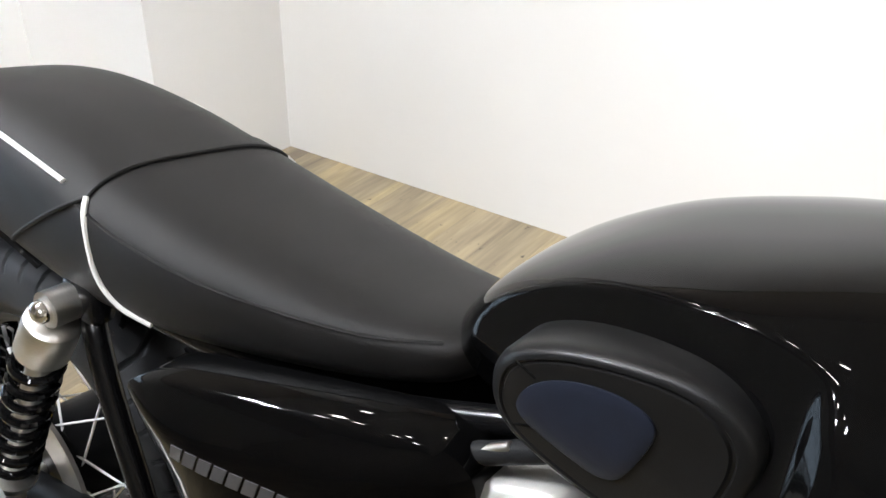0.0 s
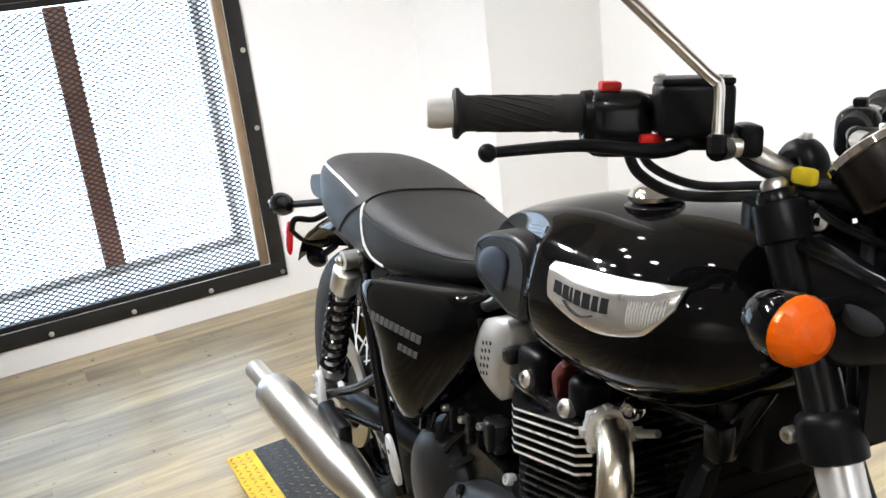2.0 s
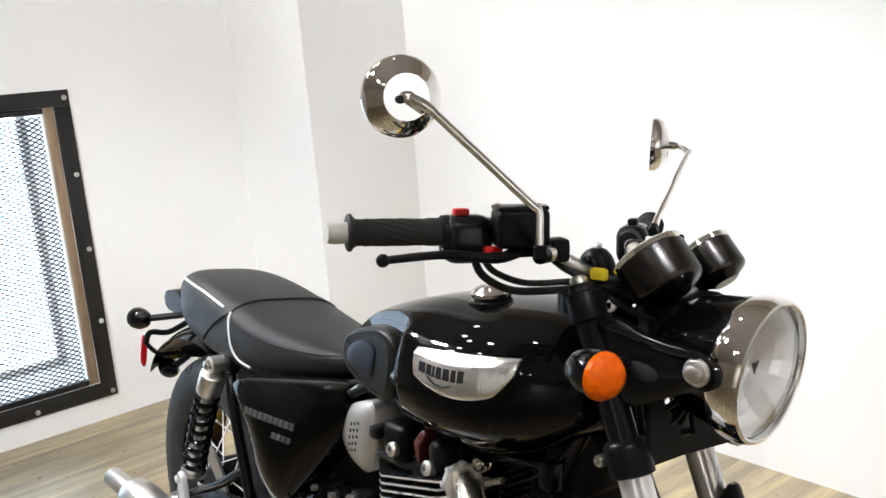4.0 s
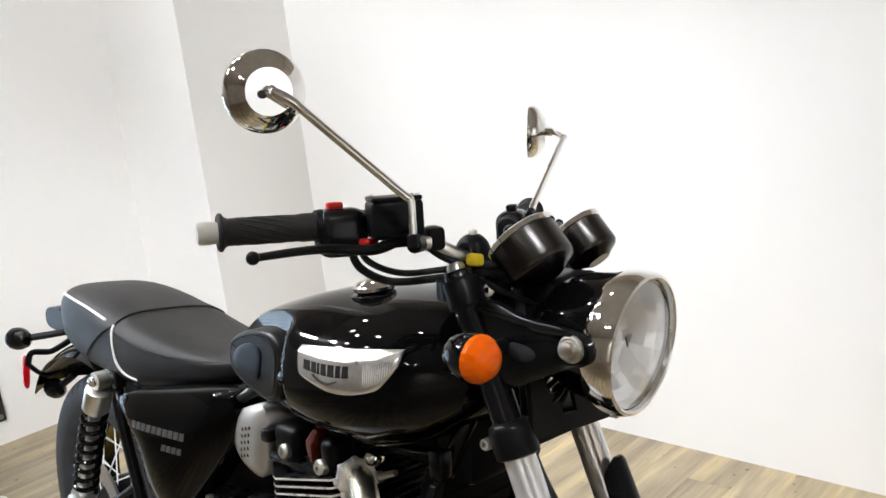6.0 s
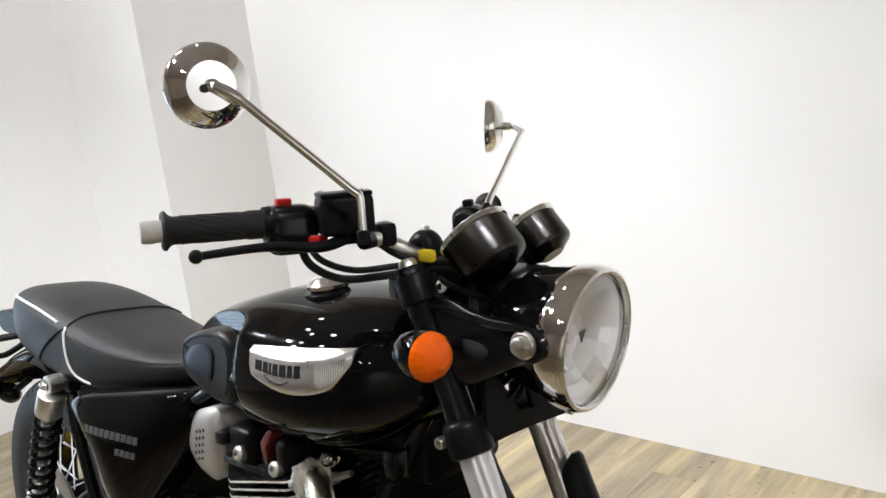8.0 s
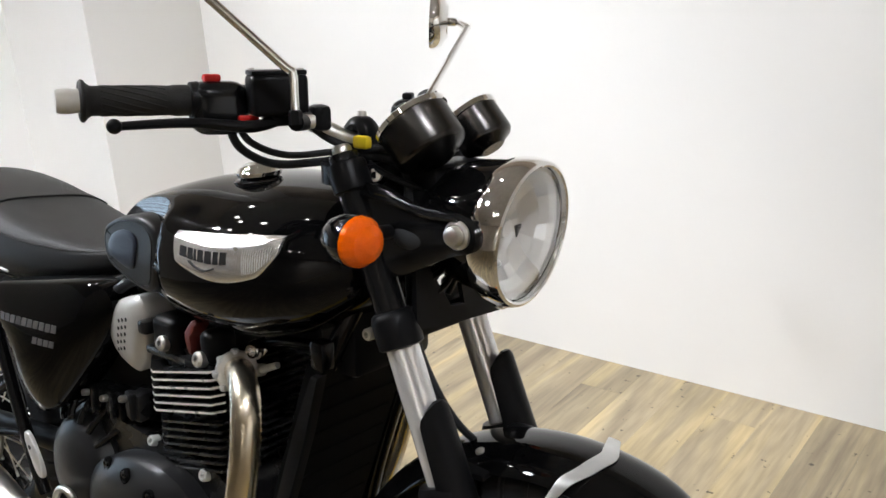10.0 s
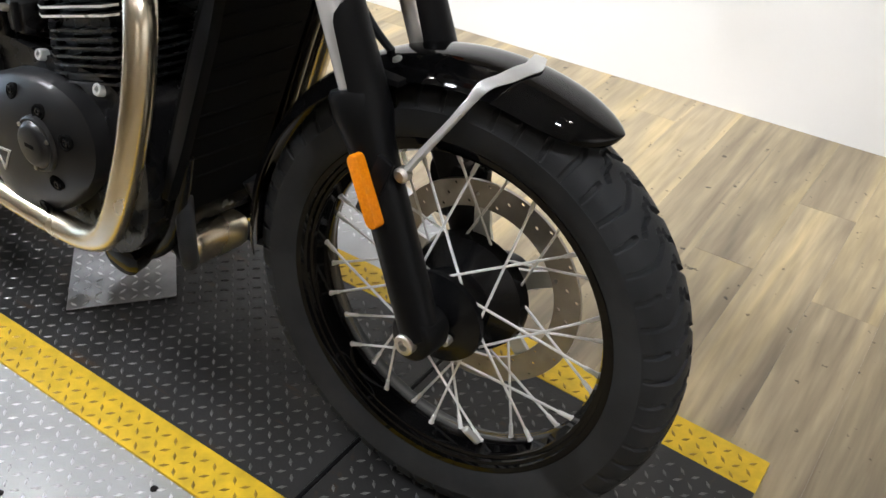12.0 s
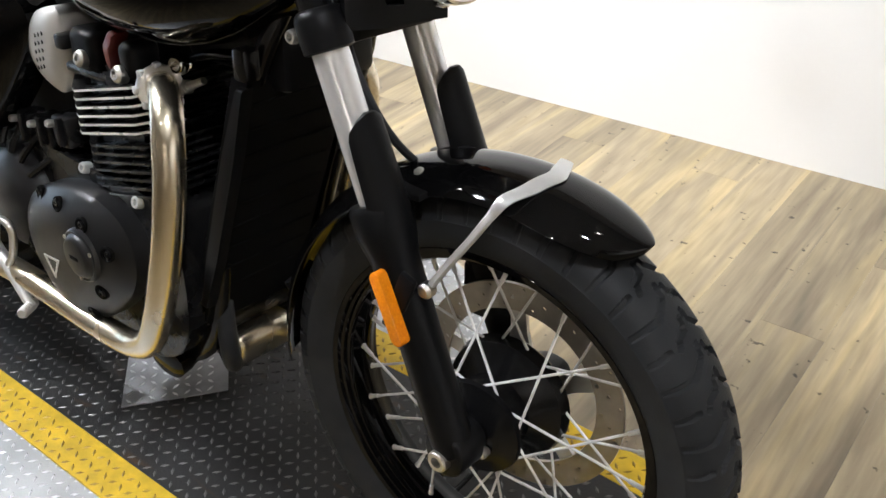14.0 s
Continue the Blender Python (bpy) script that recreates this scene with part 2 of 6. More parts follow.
def plank_material():
    m = bpy.data.materials.new("washed_oak_plank")
    m.use_nodes = True
    t = m.node_tree
    b = t.nodes["Principled BSDF"]
    L, N = t.links.new, t.nodes.new
    co, info, mp = N("ShaderNodeTexCoord"), N("ShaderNodeObjectInfo"), N("ShaderNodeMapping")
    shift = N("ShaderNodeVectorMath")
    shift.operation = "SCALE"
    shift.inputs[0].default_value = (13, 31, 7)
    L(info.outputs["Random"], shift.inputs["Scale"])
    add = N("ShaderNodeVectorMath")
    L(co.outputs["Object"], add.inputs[0])
    L(shift.outputs[0], add.inputs[1])
    L(add.outputs[0], mp.inputs[0])
    mp.inputs["Scale"].default_value = (1, 0.08, 1)
    broad, fine, blot = N("ShaderNodeTexNoise"), N("ShaderNodeTexNoise"), N("ShaderNodeTexNoise")
    broad.inputs["Scale"].default_value, broad.inputs["Detail"].default_value, broad.inputs["Distortion"].default_value = 8, 3, 1.6
    fine.inputs["Scale"].default_value, fine.inputs["Detail"].default_value = 90, 4
    blot.inputs["Scale"].default_value, blot.inputs["Detail"].default_value = 2.6, 3
    L(mp.outputs[0], broad.inputs[0])
    L(mp.outputs[0], fine.inputs[0])
    L(add.outputs[0], blot.inputs[0])
    ramp = N("ShaderNodeValToRGB")
    e = ramp.color_ramp.elements
    e[0].position, e[0].color = 0.28, (0.190, 0.150, 0.102, 1)
    e[1].position, e[1].color = 0.72, (0.51, 0.398, 0.215, 1)
    mid = ramp.color_ramp.elements.new(0.5)
    mid.color = (0.355, 0.286, 0.183, 1)
    L(broad.outputs[0], ramp.inputs[0])
    tone = N("ShaderNodeMapRange")
    tone.inputs[3].default_value, tone.inputs[4].default_value = 0.86, 1.1
    L(info.outputs["Random"], tone.inputs[0])
    gr = N("ShaderNodeMapRange")
    gr.inputs[1].default_value, gr.inputs[2].default_value = 0.3, 0.7
    gr.inputs[3].default_value, gr.inputs[4].default_value = 0.82, 1.1
    L(fine.outputs[0], gr.inputs[0])
    bl = N("ShaderNodeMapRange")
    bl.inputs[1].default_value, bl.inputs[2].default_value = 0.3, 0.7
    bl.inputs[3].default_value, bl.inputs[4].default_value = 0.82, 1.12
    L(blot.outputs[0], bl.inputs[0])
    m1, m2 = N("ShaderNodeMath"), N("ShaderNodeMath")
    m1.operation = m2.operation = "MULTIPLY"
    L(tone.outputs[0], m1.inputs[0])
    L(gr.outputs[0], m1.inputs[1])
    L(m1.outputs[0], m2.inputs[0])
    L(bl.outputs[0], m2.inputs[1])
    # small dark knots
    knot, kr, m3 = N("ShaderNodeTexNoise"), N("ShaderNodeMapRange"), N("ShaderNodeMath")
    knot.inputs["Scale"].default_value, knot.inputs["Detail"].default_value = 42, 3
    kr.inputs[1].default_value, kr.inputs[2].default_value = 0.685, 0.74
    kr.inputs[3].default_value, kr.inputs[4].default_value = 1.0, 0.25
    L(add.outputs[0], knot.inputs[0])
    L(knot.outputs[0], kr.inputs[0])
    m3.operation = "MULTIPLY"
    L(m2.outputs[0], m3.inputs[0])
    L(kr.outputs[0], m3.inputs[1])
    sc = N("ShaderNodeVectorMath")
    sc.operation = "SCALE"
    L(ramp.outputs[0], sc.inputs[0])
    L(m3.outputs[0], sc.inputs["Scale"])
    L(sc.outputs[0], b.inputs["Base Color"])
    b.inputs["Roughness"].default_value = 0.3
    b.inputs["Specular IOR Level"].default_value = 0.4
    bp = N("ShaderNodeBump")
    bp.inputs["Strength"].default_value, bp.inputs["Distance"].default_value = 0.15, 0.002
    L(fine.outputs[0], bp.inputs["Height"])
    L(bp.outputs[0], b.inputs["Normal"])
    return m


PLANK = plank_material()

# ---- shape helpers ----


def part(name, bm, material, parent=None, label="", angle=38, **tags):
    me = bpy.data.meshes.new(name)
    bmesh.ops.recalc_face_normals(bm, faces=bm.faces)
    bm.to_mesh(me)
    bm.free()
    for m in material if isinstance(material, (list, tuple)) else (material,):
        me.materials.append(m)
    me.shade_smooth()
    me.set_sharp_from_angle(angle=radians(angle))
    ob = new(name, me)
    ob.parent = parent
    return tagged(ob, label, **tags)


def cr(xs, ys, x):
    """Smooth interpolation through the stations xs."""
    i = max(0, min(len(xs) - 2, int(np.searchsorted(xs, x)) - 1))
    g = lambda k: ys[max(0, min(len(ys) - 1, k))]
    d = lambda k: (g(k + 1) - g(k - 1)) / max(1e-6, xs[min(len(xs) - 1, k + 1)] - xs[max(0, k - 1)])
    h = xs[i + 1] - xs[i]
    u = (x - xs[i]) / h
    return ((2 * u**3 - 3 * u**2 + 1) * g(i) + (u**3 - 2 * u**2 + u) * h * d(i) + (-2 * u**3 + 3 * u**2) * g(i + 1) + (u**3 - u**2) * h * d(i + 1))


def curve(pts, n=6):
    """A smooth line through pts."""
    P = [Vector(p) for p in pts]
    out = []
    for i in range(len(P) - 1):
        a, b, c, d = P[max(0, i - 1)], P[i], P[i + 1], P[min(len(P) - 1, i + 2)]
        for k in range(n):
            u = k / n
            out.append(0.5 * (2 * b + (c - a) * u + (2 * a - 5 * b + 4 * c - d) * u * u + (3 * b - a - 3 * c + d) * u**3))
    return out + [P[-1]]


def rings(bm, loops, closed=True, cap=True):
    vs = [[bm.verts.new(p) for p in l] for l in loops]
    n = len(vs[0])
    for a, b in zip(vs, vs[1:]):
        for i in range(n if closed else n - 1):
            bm.faces.new((a[i], a[(i + 1) % n], b[(i + 1) % n], b[i]))
    if cap and closed:
        bm.faces.new(vs[0])
        bm.faces.new(vs[-1])
    return bm


def sweep(bm, pts, r, segs=12, n=6, flat=1.0, side=None):
    """A tube of radius r (a number, or one for each point) along a smooth line."""
    path = curve(pts, n) if n > 1 else [Vector(p) for p in pts]
    rr = [r] * len(path) if not isinstance(r, (list, tuple)) else [float(np.interp(k / (len(path) - 1), np.linspace(0, 1, len(r)), r)) for k in range(len(path))]
    loops = []
    up = None
    for k, p in enumerate(path):
        d = (path[min(len(path) - 1, k + 1)] - path[max(0, k - 1)]).normalized()
        if up is None:
            up = Vector(side) if side else (Vector((0, 0, 1)) if abs(d.z) < 0.9 else Vector((0, 1, 0)))
        x = d.cross(up).normalized()
        up = x.cross(d).normalized()
        loops.append([p + rr[k] * (math.cos(a) * x + flat * math.sin(a) * up) for a in (2 * math.pi * i / segs for i in range(segs))])
    return rings(bm, loops)


def lathe(bm, prof, o, axis, segs=32, cap=True):
    """Turned shape: prof is (along the axis, radius)."""
    z = Vector(axis).normalized()
    x = z.orthogonal().normalized()
    y = z.cross(x)
    o = Vector(o)
    return rings(bm, [[o + z * h + max(r, 1e-5) * (math.cos(a) * x + math.sin(a) * y) for a in (2 * math.pi * i / segs for i in range(segs))] for h, r in prof], True, cap)


def rod(bm, a, b, r, r2=None, segs=16, bev=0.0):
    a, b = Vector(a), Vector(b)
    L = (b - a).length
    r2 = r if r2 is None else r2
    prof = [(0, r), (L, r2)] if not bev else [(0, r - bev), (bev, r), (L - bev, r2), (L, r2 - bev)]
    return lathe(bm, prof, a, b - a, segs)


def box(bm, c, s, bev=0.003, m=None, segs=2):
    got = bmesh.ops.create_cube(bm, size=1, matrix=(m or Matrix()) @ Matrix.Translation(c) @ Matrix.Diagonal((*s, 1)))
    if bev:
        es = {e for v in got["verts"] for e in v.link_edges}
        bmesh.ops.bevel(bm, geom=list(es), offset=bev, segments=segs, profile=0.5, affect="EDGES")
    return bm


def soft(pts, n=2):
    """Rounds the corners of an outline."""
    P = [Vector(p) for p in pts]
    for _ in range(n):
        Q = []
        for a, b in zip(P, P[1:] + P[:1]):
            Q += [a * 0.75 + b * 0.25, a * 0.25 + b * 0.75]
        P = Q
    return P


def prism(bm, outline, y0, y1, bev=0.003):
    """Outline in x, z pushed from y0 (back) to y1 (front), with a small rounded front edge."""
    P = [Vector((p[0], p[1])) for p in outline]
    c = sum(P, Vector((0, 0))) / len(P)
    sgn = 1 if y1 > y0 else -1
    ins = lambda p, d: p + (c - p).normalized() * d
    lay = [(0, y0), (0, y1 - sgn * bev), (bev * 0.35, y1 - sgn * bev * 0.35), (bev, y1)]
    return rings(bm, [[(ins(p, d).x, y, ins(p, d).y) for p in P] for d, y in lay])


def pillow(bm, outline, y0, y1, bulge, steps=7, power=2.0, taper=0.0):
    """A domed panel: outline in x, z, flat back at y0, rim at y1, its middle bulge further."""
    P = [Vector((p[0], p[1])) for p in outline]
    c = sum(P, Vector((0, 0))) / len(P)
    sgn = 1 if y1 > y0 else -1
    loops = [[(p.x, y0, p.y) for p in P]]
    for k in range(steps + 1):
        s = 1 - 0.97 * k / steps
        loops.append([((c + (p - c) * s).x, y1 + sgn * bulge * (1 - s**power), (c + (p - c) * s).y) for p in P])
    return rings(bm, loops)


def skin(outline, y1, bulge, power):
    """The surface of such a panel: a function that gives y at x, z."""
    P = [Vector((p[0], p[1])) for p in outline]
    cen = sum(P, Vector((0, 0))) / len(P)
    sgn = 1 if y1 > 0 else -1

    def at(x, z):
        q = Vector((x, z)) - cen
        best = 1.0
        for a, b in zip(P, P[1:] + P[:1]):
            a, b = a - cen, b - cen
            det = q.x * (b - a).y - q.y * (b - a).x
            if abs(det) > 1e-9:
                k = (a.x * (b - a).y - a.y * (b - a).x) / det
                u = (a.x * q.y - a.y * q.x) / det
                if k > 0 and 0 <= u <= 1:
                    best = 1 / k
        return y1 + sgn * bulge * (1 - min(1, best) ** power)
    return at


def bolt(bm, at, axis, r=0.007, h=0.006, socket=True):
    """Cap screw with a domed edge and a hollow."""
    prof = [(0, r), (h * 0.8, r), (h, r * 0.85)]
    if socket:
        prof += [(h, r * 0.5), (h * 0.4, r * 0.45), (h * 0.4, 0)]
    return lathe(bm, prof, at, axis, 12)


def empty(name, m=None):
    ob = new(name)
    if m is not None:
        ob.matrix_world = m
    return ob


def B():
    return bmesh.new()

# ---- the room ----
WIN_Y0, WIN_Y1, WIN_Z0, WIN_Z1 = -0.95, 0.240, 0.110, 1.172


def slab(name, lo, hi, material, label="", **tags):
    lo, hi = Vector(lo), Vector(hi)
    return part(name, box(B(), (lo + hi) / 2, hi - lo, 0), material, None, label, kind="structure", **tags)


def window_wall():
    bm = B()
    x0, x1, y0, y1 = WIN_X - 0.42, WIN_X, -4.2, SIDE_Y + 0.15
    for lo, hi in (((x0, y0, FLOOR), (x1, WIN_Y0, CEIL)), ((x0, WIN_Y1, FLOOR), (x1, y1, CEIL)),
                   ((x0, WIN_Y0, FLOOR), (x1, WIN_Y1, WIN_Z0)), ((x0, WIN_Y0, WIN_Z1), (x1, WIN_Y1, CEIL))):
        lo, hi = Vector(lo), Vector(hi)
        box(bm, (lo + hi) / 2, hi - lo, 0)
    bmesh.ops.remove_doubles(bm, verts=bm.verts, dist=1e-5)
    return part("wall_west", bm, WALL, None, "white painted wall with a deep window opening", kind="structure")


window_wall()
slab("wall_north", (-2.6, SIDE_Y, FLOOR), (6.2, SIDE_Y + 0.15, CEIL), WALL, "plain white painted showroom wall")
slab("wall_pillar", (WIN_X, 0.974, FLOOR), (-1.685, SIDE_Y, CEIL), WALL, "white boxed-in pillar in the wall's corner")
# unseen walls and ceiling that close the room, toned for the reflections
slab("wall_east", (6.0, -4.2, FLOOR), (6.15, SIDE_Y, CEIL), WALL)
slab("wall_south", (-2.6, -4.35, FLOOR), (6.2, -4.2, CEIL), DARKWALL)
slab("ceiling", (-2.7, -4.4, CEIL), (6.3, SIDE_Y + 0.2, CEIL + 0.1), CEILING)

# tan boarding above the white walls: unseen, added for what paint and chrome mirror
for n, lo, hi in (("wall_boarding_north", (WIN_X, SIDE_Y - 0.02, 1.95), (6.0, SIDE_Y - 0.001, CEIL)), ("wall_boarding_west", (WIN_X + 0.001, -4.2, 1.95), (WIN_X + 0.02, 0.957, CEIL)),
                  ("wall_boarding_east", (5.98, -4.2, 1.95), (5.999, SIDE_Y - 0.02, CEIL))):
    slab(n, lo, hi, BOARDING_TAN)

# a band of plywood under the planks, and the planks that come near
floor = slab("floor", (-2.7, -4.4, FLOOR - 0.1), (6.3, SIDE_Y + 0.1, FLOOR - 0.006), RIM_WOOD, "washed oak plank floor with grey and tan grain")


def plank_mesh(w, l):
    bm = box(B(), (0, 0, -0.003), (w - 0.0002, l - 0.0004, 0.006), 0)
    top = [e for e in bm.edges if all(v.co.z > -0.001 for v in e.verts)]
    bmesh.ops.bevel(bm, geom=top, offset=0.0002, segments=1, affect="EDGES")
    me = bpy.data.meshes.new("plank")
    bm.to_mesh(me)
    bm.free()
    me.materials.append(PLANK)
    return me


PLANK_W, PLANK_L = 0.126, 0.92
plank_meshes = {}
rest = []
for i in range(65):
    x = WIN_X + PLANK_W * (i + 0.5)
    off = random.Random(i).uniform(0, PLANK_L)
    for j in range(8):
        y1 = SIDE_Y - off + PLANK_L * (1 - j)
        y0 = max(-4.2, y1 - PLANK_L)
        y1 = min(SIDE_Y, y1)
        if y1 - y0 < 0.02:
            continue
        y, l = (y0 + y1) / 2, round(y1 - y0, 3)
        if x < 2.6 and y > -2.2:
            if l not in plank_meshes:
                plank_meshes[l] = plank_mesh(PLANK_W, l)
            ob = new("plank", plank_meshes[l])
            ob.location = (x, y, FLOOR)
            ob.parent = floor
        else:
            rest.append((x, y, l))
bm = B()
for x, y, l in rest:
    box(bm, (x, y, FLOOR - 0.003), (PLANK_W - 0.0016, l - 0.002, 0.006), 0)
part("far_planks", bm, PLANK, floor, kind="stuff")

# ---- the window ----


def window():
    w = tagged(empty("window_1", pose(WIN_X, (WIN_Y0 + WIN_Y1) / 2, (WIN_Z0 + WIN_Z1) / 2)), "daylit window behind a black steel frame with expanded-metal screen", "window", kind="structure")
    inv = Vector((-WIN_X, -(WIN_Y0 + WIN_Y1) / 2, -(WIN_Z0 + WIN_Z1) / 2))

    def add(name, bm, material, label=""):
        bmesh.ops.translate(bm, verts=bm.verts, vec=inv)
        return part(name, bm, material, w, label)
    f = 0.058
    fx = (WIN_X + 0.0005, WIN_X + 0.011)
    for name, y0, y1, z0, z1 in (("top_rail", WIN_Y0 - f, WIN_Y1 + f, WIN_Z1, WIN_Z1 + f), ("bottom_rail", WIN_Y0 - f, WIN_Y1 + f, WIN_Z0 - f, WIN_Z0),
                                 ("stile", WIN_Y1, WIN_Y1 + f, WIN_Z0, WIN_Z1), ("stile", WIN_Y0 - f, WIN_Y0, WIN_Z0, WIN_Z1)):
        add(name, box(B(), ((fx[0] + fx[1]) / 2, (y0 + y1) / 2, (z0 + z1) / 2), (fx[1] - fx[0], y1 - y0, z1 - z0), 0.0012), STEEL_FRAME, "dark rolled steel flat bar")
    # rough wood strips inside the steel
    for y0, y1, z0, z1 in ((WIN_Y1 - 0.036, WIN_Y1 - 0.001, WIN_Z0 + 0.001, WIN_Z1 - 0.001), (WIN_Y0 + 0.001, WIN_Y0 + 0.036, WIN_Z0 + 0.001, WIN_Z1 - 0.001)):
        add("wood_strip", box(B(), (WIN_X - 0.014, (y0 + y1) / 2, (z0 + z1) / 2), (0.026, y1 - y0, z1 - z0), 0.003), WOOD_TRIM, "rough stained wood strip")
    for z in (WIN_Z0 + 0.012, WIN_Z1 - 0.012):
        add("angle_strip", box(B(), (WIN_X - 0.014, (WIN_Y0 + WIN_Y1) / 2, z), (0.026, WIN_Y1 - WIN_Y0 - 0.076, 0.022), 0.002), STEEL_FRAME)
    k = 0.283
    for n in range(5):
        for y, z in ((WIN_Y1 + 0.040, 0.07 + k * n), (WIN_Y1 + 0.040 - k * n, 0.07), (WIN_Y1 + 0.040 - k * n, 0.07 + 4 * k)):
            if n or z < 1:
                add("bolt", lathe(B(), [(0, 0.0095), (0.003, 0.0095), (0.006, 0.006), (0.0065, 0)], (fx[1], y, z), (1, 0, 0), 12), BOLT)
    # the screen: diamonds of thin strands
    bm = B()
    px, pz = 0.031, 0.0175
    ny, nz = int((WIN_Y1 - WIN_Y0 - 0.05) / px), int((WIN_Z1 - WIN_Z0 - 0.03) / pz)
    verts, faces = [], []

    def strand(a, b, r=0.00185):
        a, b = Vector(a), Vector(b)
        d = (b - a).normalized()
        x = d.cross(Vector((1, 0, 0))).normalized()
        n0 = len(verts)
        for p in (a, b):
            for v in (x * r * 1.3, Vector((1, 0, 0)) * r * 1.5, -x * r * 1.3, Vector((-1, 0, 0)) * r * 1.5):
                verts.append(p + v)
        faces.extend([(n0 + i, n0 + (i + 1) % 4, n0 + 4 + (i + 1) % 4, n0 + 4 + i) for i in range(4)])
    for i in range(ny):
        for j in range(nz):
            y, z = WIN_Y0 + 0.025 + px * i, WIN_Z0 + 0.015 + pz * j
            m = (WIN_X - 0.005, y + px / 2, z + pz / 2)
            for yy, zz in ((0, 0), (px, 0), (0, pz), (px, pz)):
                strand(m, (WIN_X - 0.005, y + yy, z + zz))
    me = bpy.data.meshes.new("screen")
    me.from_pydata([v + inv for v in verts], [], faces)
    me.materials.append(MESHWIRE)
    ob = new("screen", me)
    ob.parent = w
    tagged(ob, "dark expanded-metal screen")
    # the sash at the back of the reveal
    x = REV_X + 0.012
    for y0, y1, z0, z1 in ((WIN_Y0, WIN_Y1, WIN_Z0, WIN_Z0 + 0.03), (WIN_Y0, WIN_Y1, WIN_Z1 - 0.03, WIN_Z1), (WIN_Y1 - 0.03, WIN_Y1, WIN_Z0 + 0.03, WIN_Z1 - 0.03), (WIN_Y0, WIN_Y0 + 0.03, WIN_Z0 + 0.03, WIN_Z1 - 0.03)):
        add("sash", box(B(), (x, (y0 + y1) / 2, (z0 + z1) / 2), (0.03, y1 - y0 - 0.002, z1 - z0 - 0.002), 0.003), SASH)
    add("post", box(B(), (x + 0.004, -0.272, (WIN_Z0 + WIN_Z1) / 2), (0.04, 0.078, WIN_Z1 - WIN_Z0 - 0.064), 0.004), MULLION, "brown painted window post")
    return w


window()
slab("backdrop", (REV_X - 0.05, WIN_Y0 - 0.3, WIN_Z0 - 0.3), (REV_X - 0.045, WIN_Y1 + 0.3, WIN_Z1 + 0.3), DAY)

# ---- turntable and ramp plate ----
TT = (0.0, 0.055)
TT_R, TT_Z = 0.575, -0.008


def treads(verts, faces, x0, x1, y0, y1, z, keep, pitch=0.0205, size=0.0165):
    """Rows of raised lens-shaped bars, set crosswise by turns."""
    ni, nj = int((x1 - x0) / pitch), int((y1 - y0) / pitch)
    for i in range(ni):
        for j in range(nj):
            x, y = x0 + pitch * (i + 0.5), y0 + pitch * (j + 0.5)
            if not keep(x, y):
                continue
            a = radians(45 if (i + j) % 2 else -45)
            u, v = Vector((math.cos(a), math.sin(a), 0)), Vector((-math.sin(a), math.cos(a), 0))
            zz = z(x, y)
            c = Vector((x, y, zz))
            n0 = len(verts)
            h = Vector((0, 0, 0.0017))
            verts.extend([c - u * size / 2, c - v * 0.0029, c + u * size / 2, c + v * 0.0029, c - u * size * 0.28 + h, c + u * size * 0.28 + h])
            faces.extend([(n0, n0 + 1, n0 + 5, n0 + 4), (n0 + 1, n0 + 2, n0 + 5), (n0 + 2, n0 + 3, n0 + 4, n0 + 5), (n0 + 3, n0, n0 + 4)])


def tread_part(name, parent, material, areas, label):
    verts, faces, slots = [], [], []
    for args, slot in areas:
        treads(verts, faces, *args)
        slots += [slot] * (len(faces) - len(slots))
    me = bpy.data.meshes.new(name)
    me.from_pydata([v - parent.location for v in verts], [], faces)
    for m in material:
        me.materials.append(m)
    me.polygons.foreach_set("material_index", slots)
    ob = new(name, me)
    ob.parent = parent
    return tagged(ob, label, kind="stuff")


def turntable():
    t = tagged(empty("turntable", pose(TT[0], TT[1], FLOOR)), "round silver diamond-plate turntable with a plywood rim", "turntable")
    h = TT_Z - FLOOR
    part("rim", lathe(B(), [(0, TT_R - 0.02), (0, TT_R), (h - 0.004, TT_R), (h - 0.001, TT_R - 0.003), (h - 0.001, TT_R - 0.02)], (0, 0, 0), (0, 0, 1), 96), RIM_WOOD, t, "bare plywood edge")
    part("deck", lathe(B(), [(h - 0.004, TT_R - 0.006), (h, TT_R - 0.007), (h, TT_R - 0.02), (h, 0.0)], (0, 0, 0), (0, 0, 1), 96), TREAD_SILVER, t)
    for a in (-63, -86, -110, -40):
        part("screw", lathe(B(), [(0, 0.006), (0.002, 0.005), (0.002, 0)], ((TT_R - 0.04) * math.cos(radians(a)), (TT_R - 0.04) * math.sin(radians(a)), h), (0, 0, 1), 10), SATIN, t)
    r2 = (TT_R - 0.012) ** 2
    tread_part("tread_pattern", t, [TREAD_LIT], [((TT[0] - TT_R, TT[0] + TT_R, TT[1] - TT_R, TT[1] + TT_R, lambda x, y: TT_Z,
               lambda x, y: (x - TT[0]) ** 2 + (y - TT[1]) ** 2 < r2 and not -0.262 < y < 0.37), 0)], "raised tread bars")
    return t


turntable()

PL_X0, PL_HINGE, PL_X1 = -1.118, 0.590, 1.112
PL_Y0, PL_Y1, STRIPE = -0.266, 0.308, 0.072


def plate_z(x, y=0):
    return 0.0 if x < PL_HINGE else -0.055 * (x - PL_HINGE) + 0.004


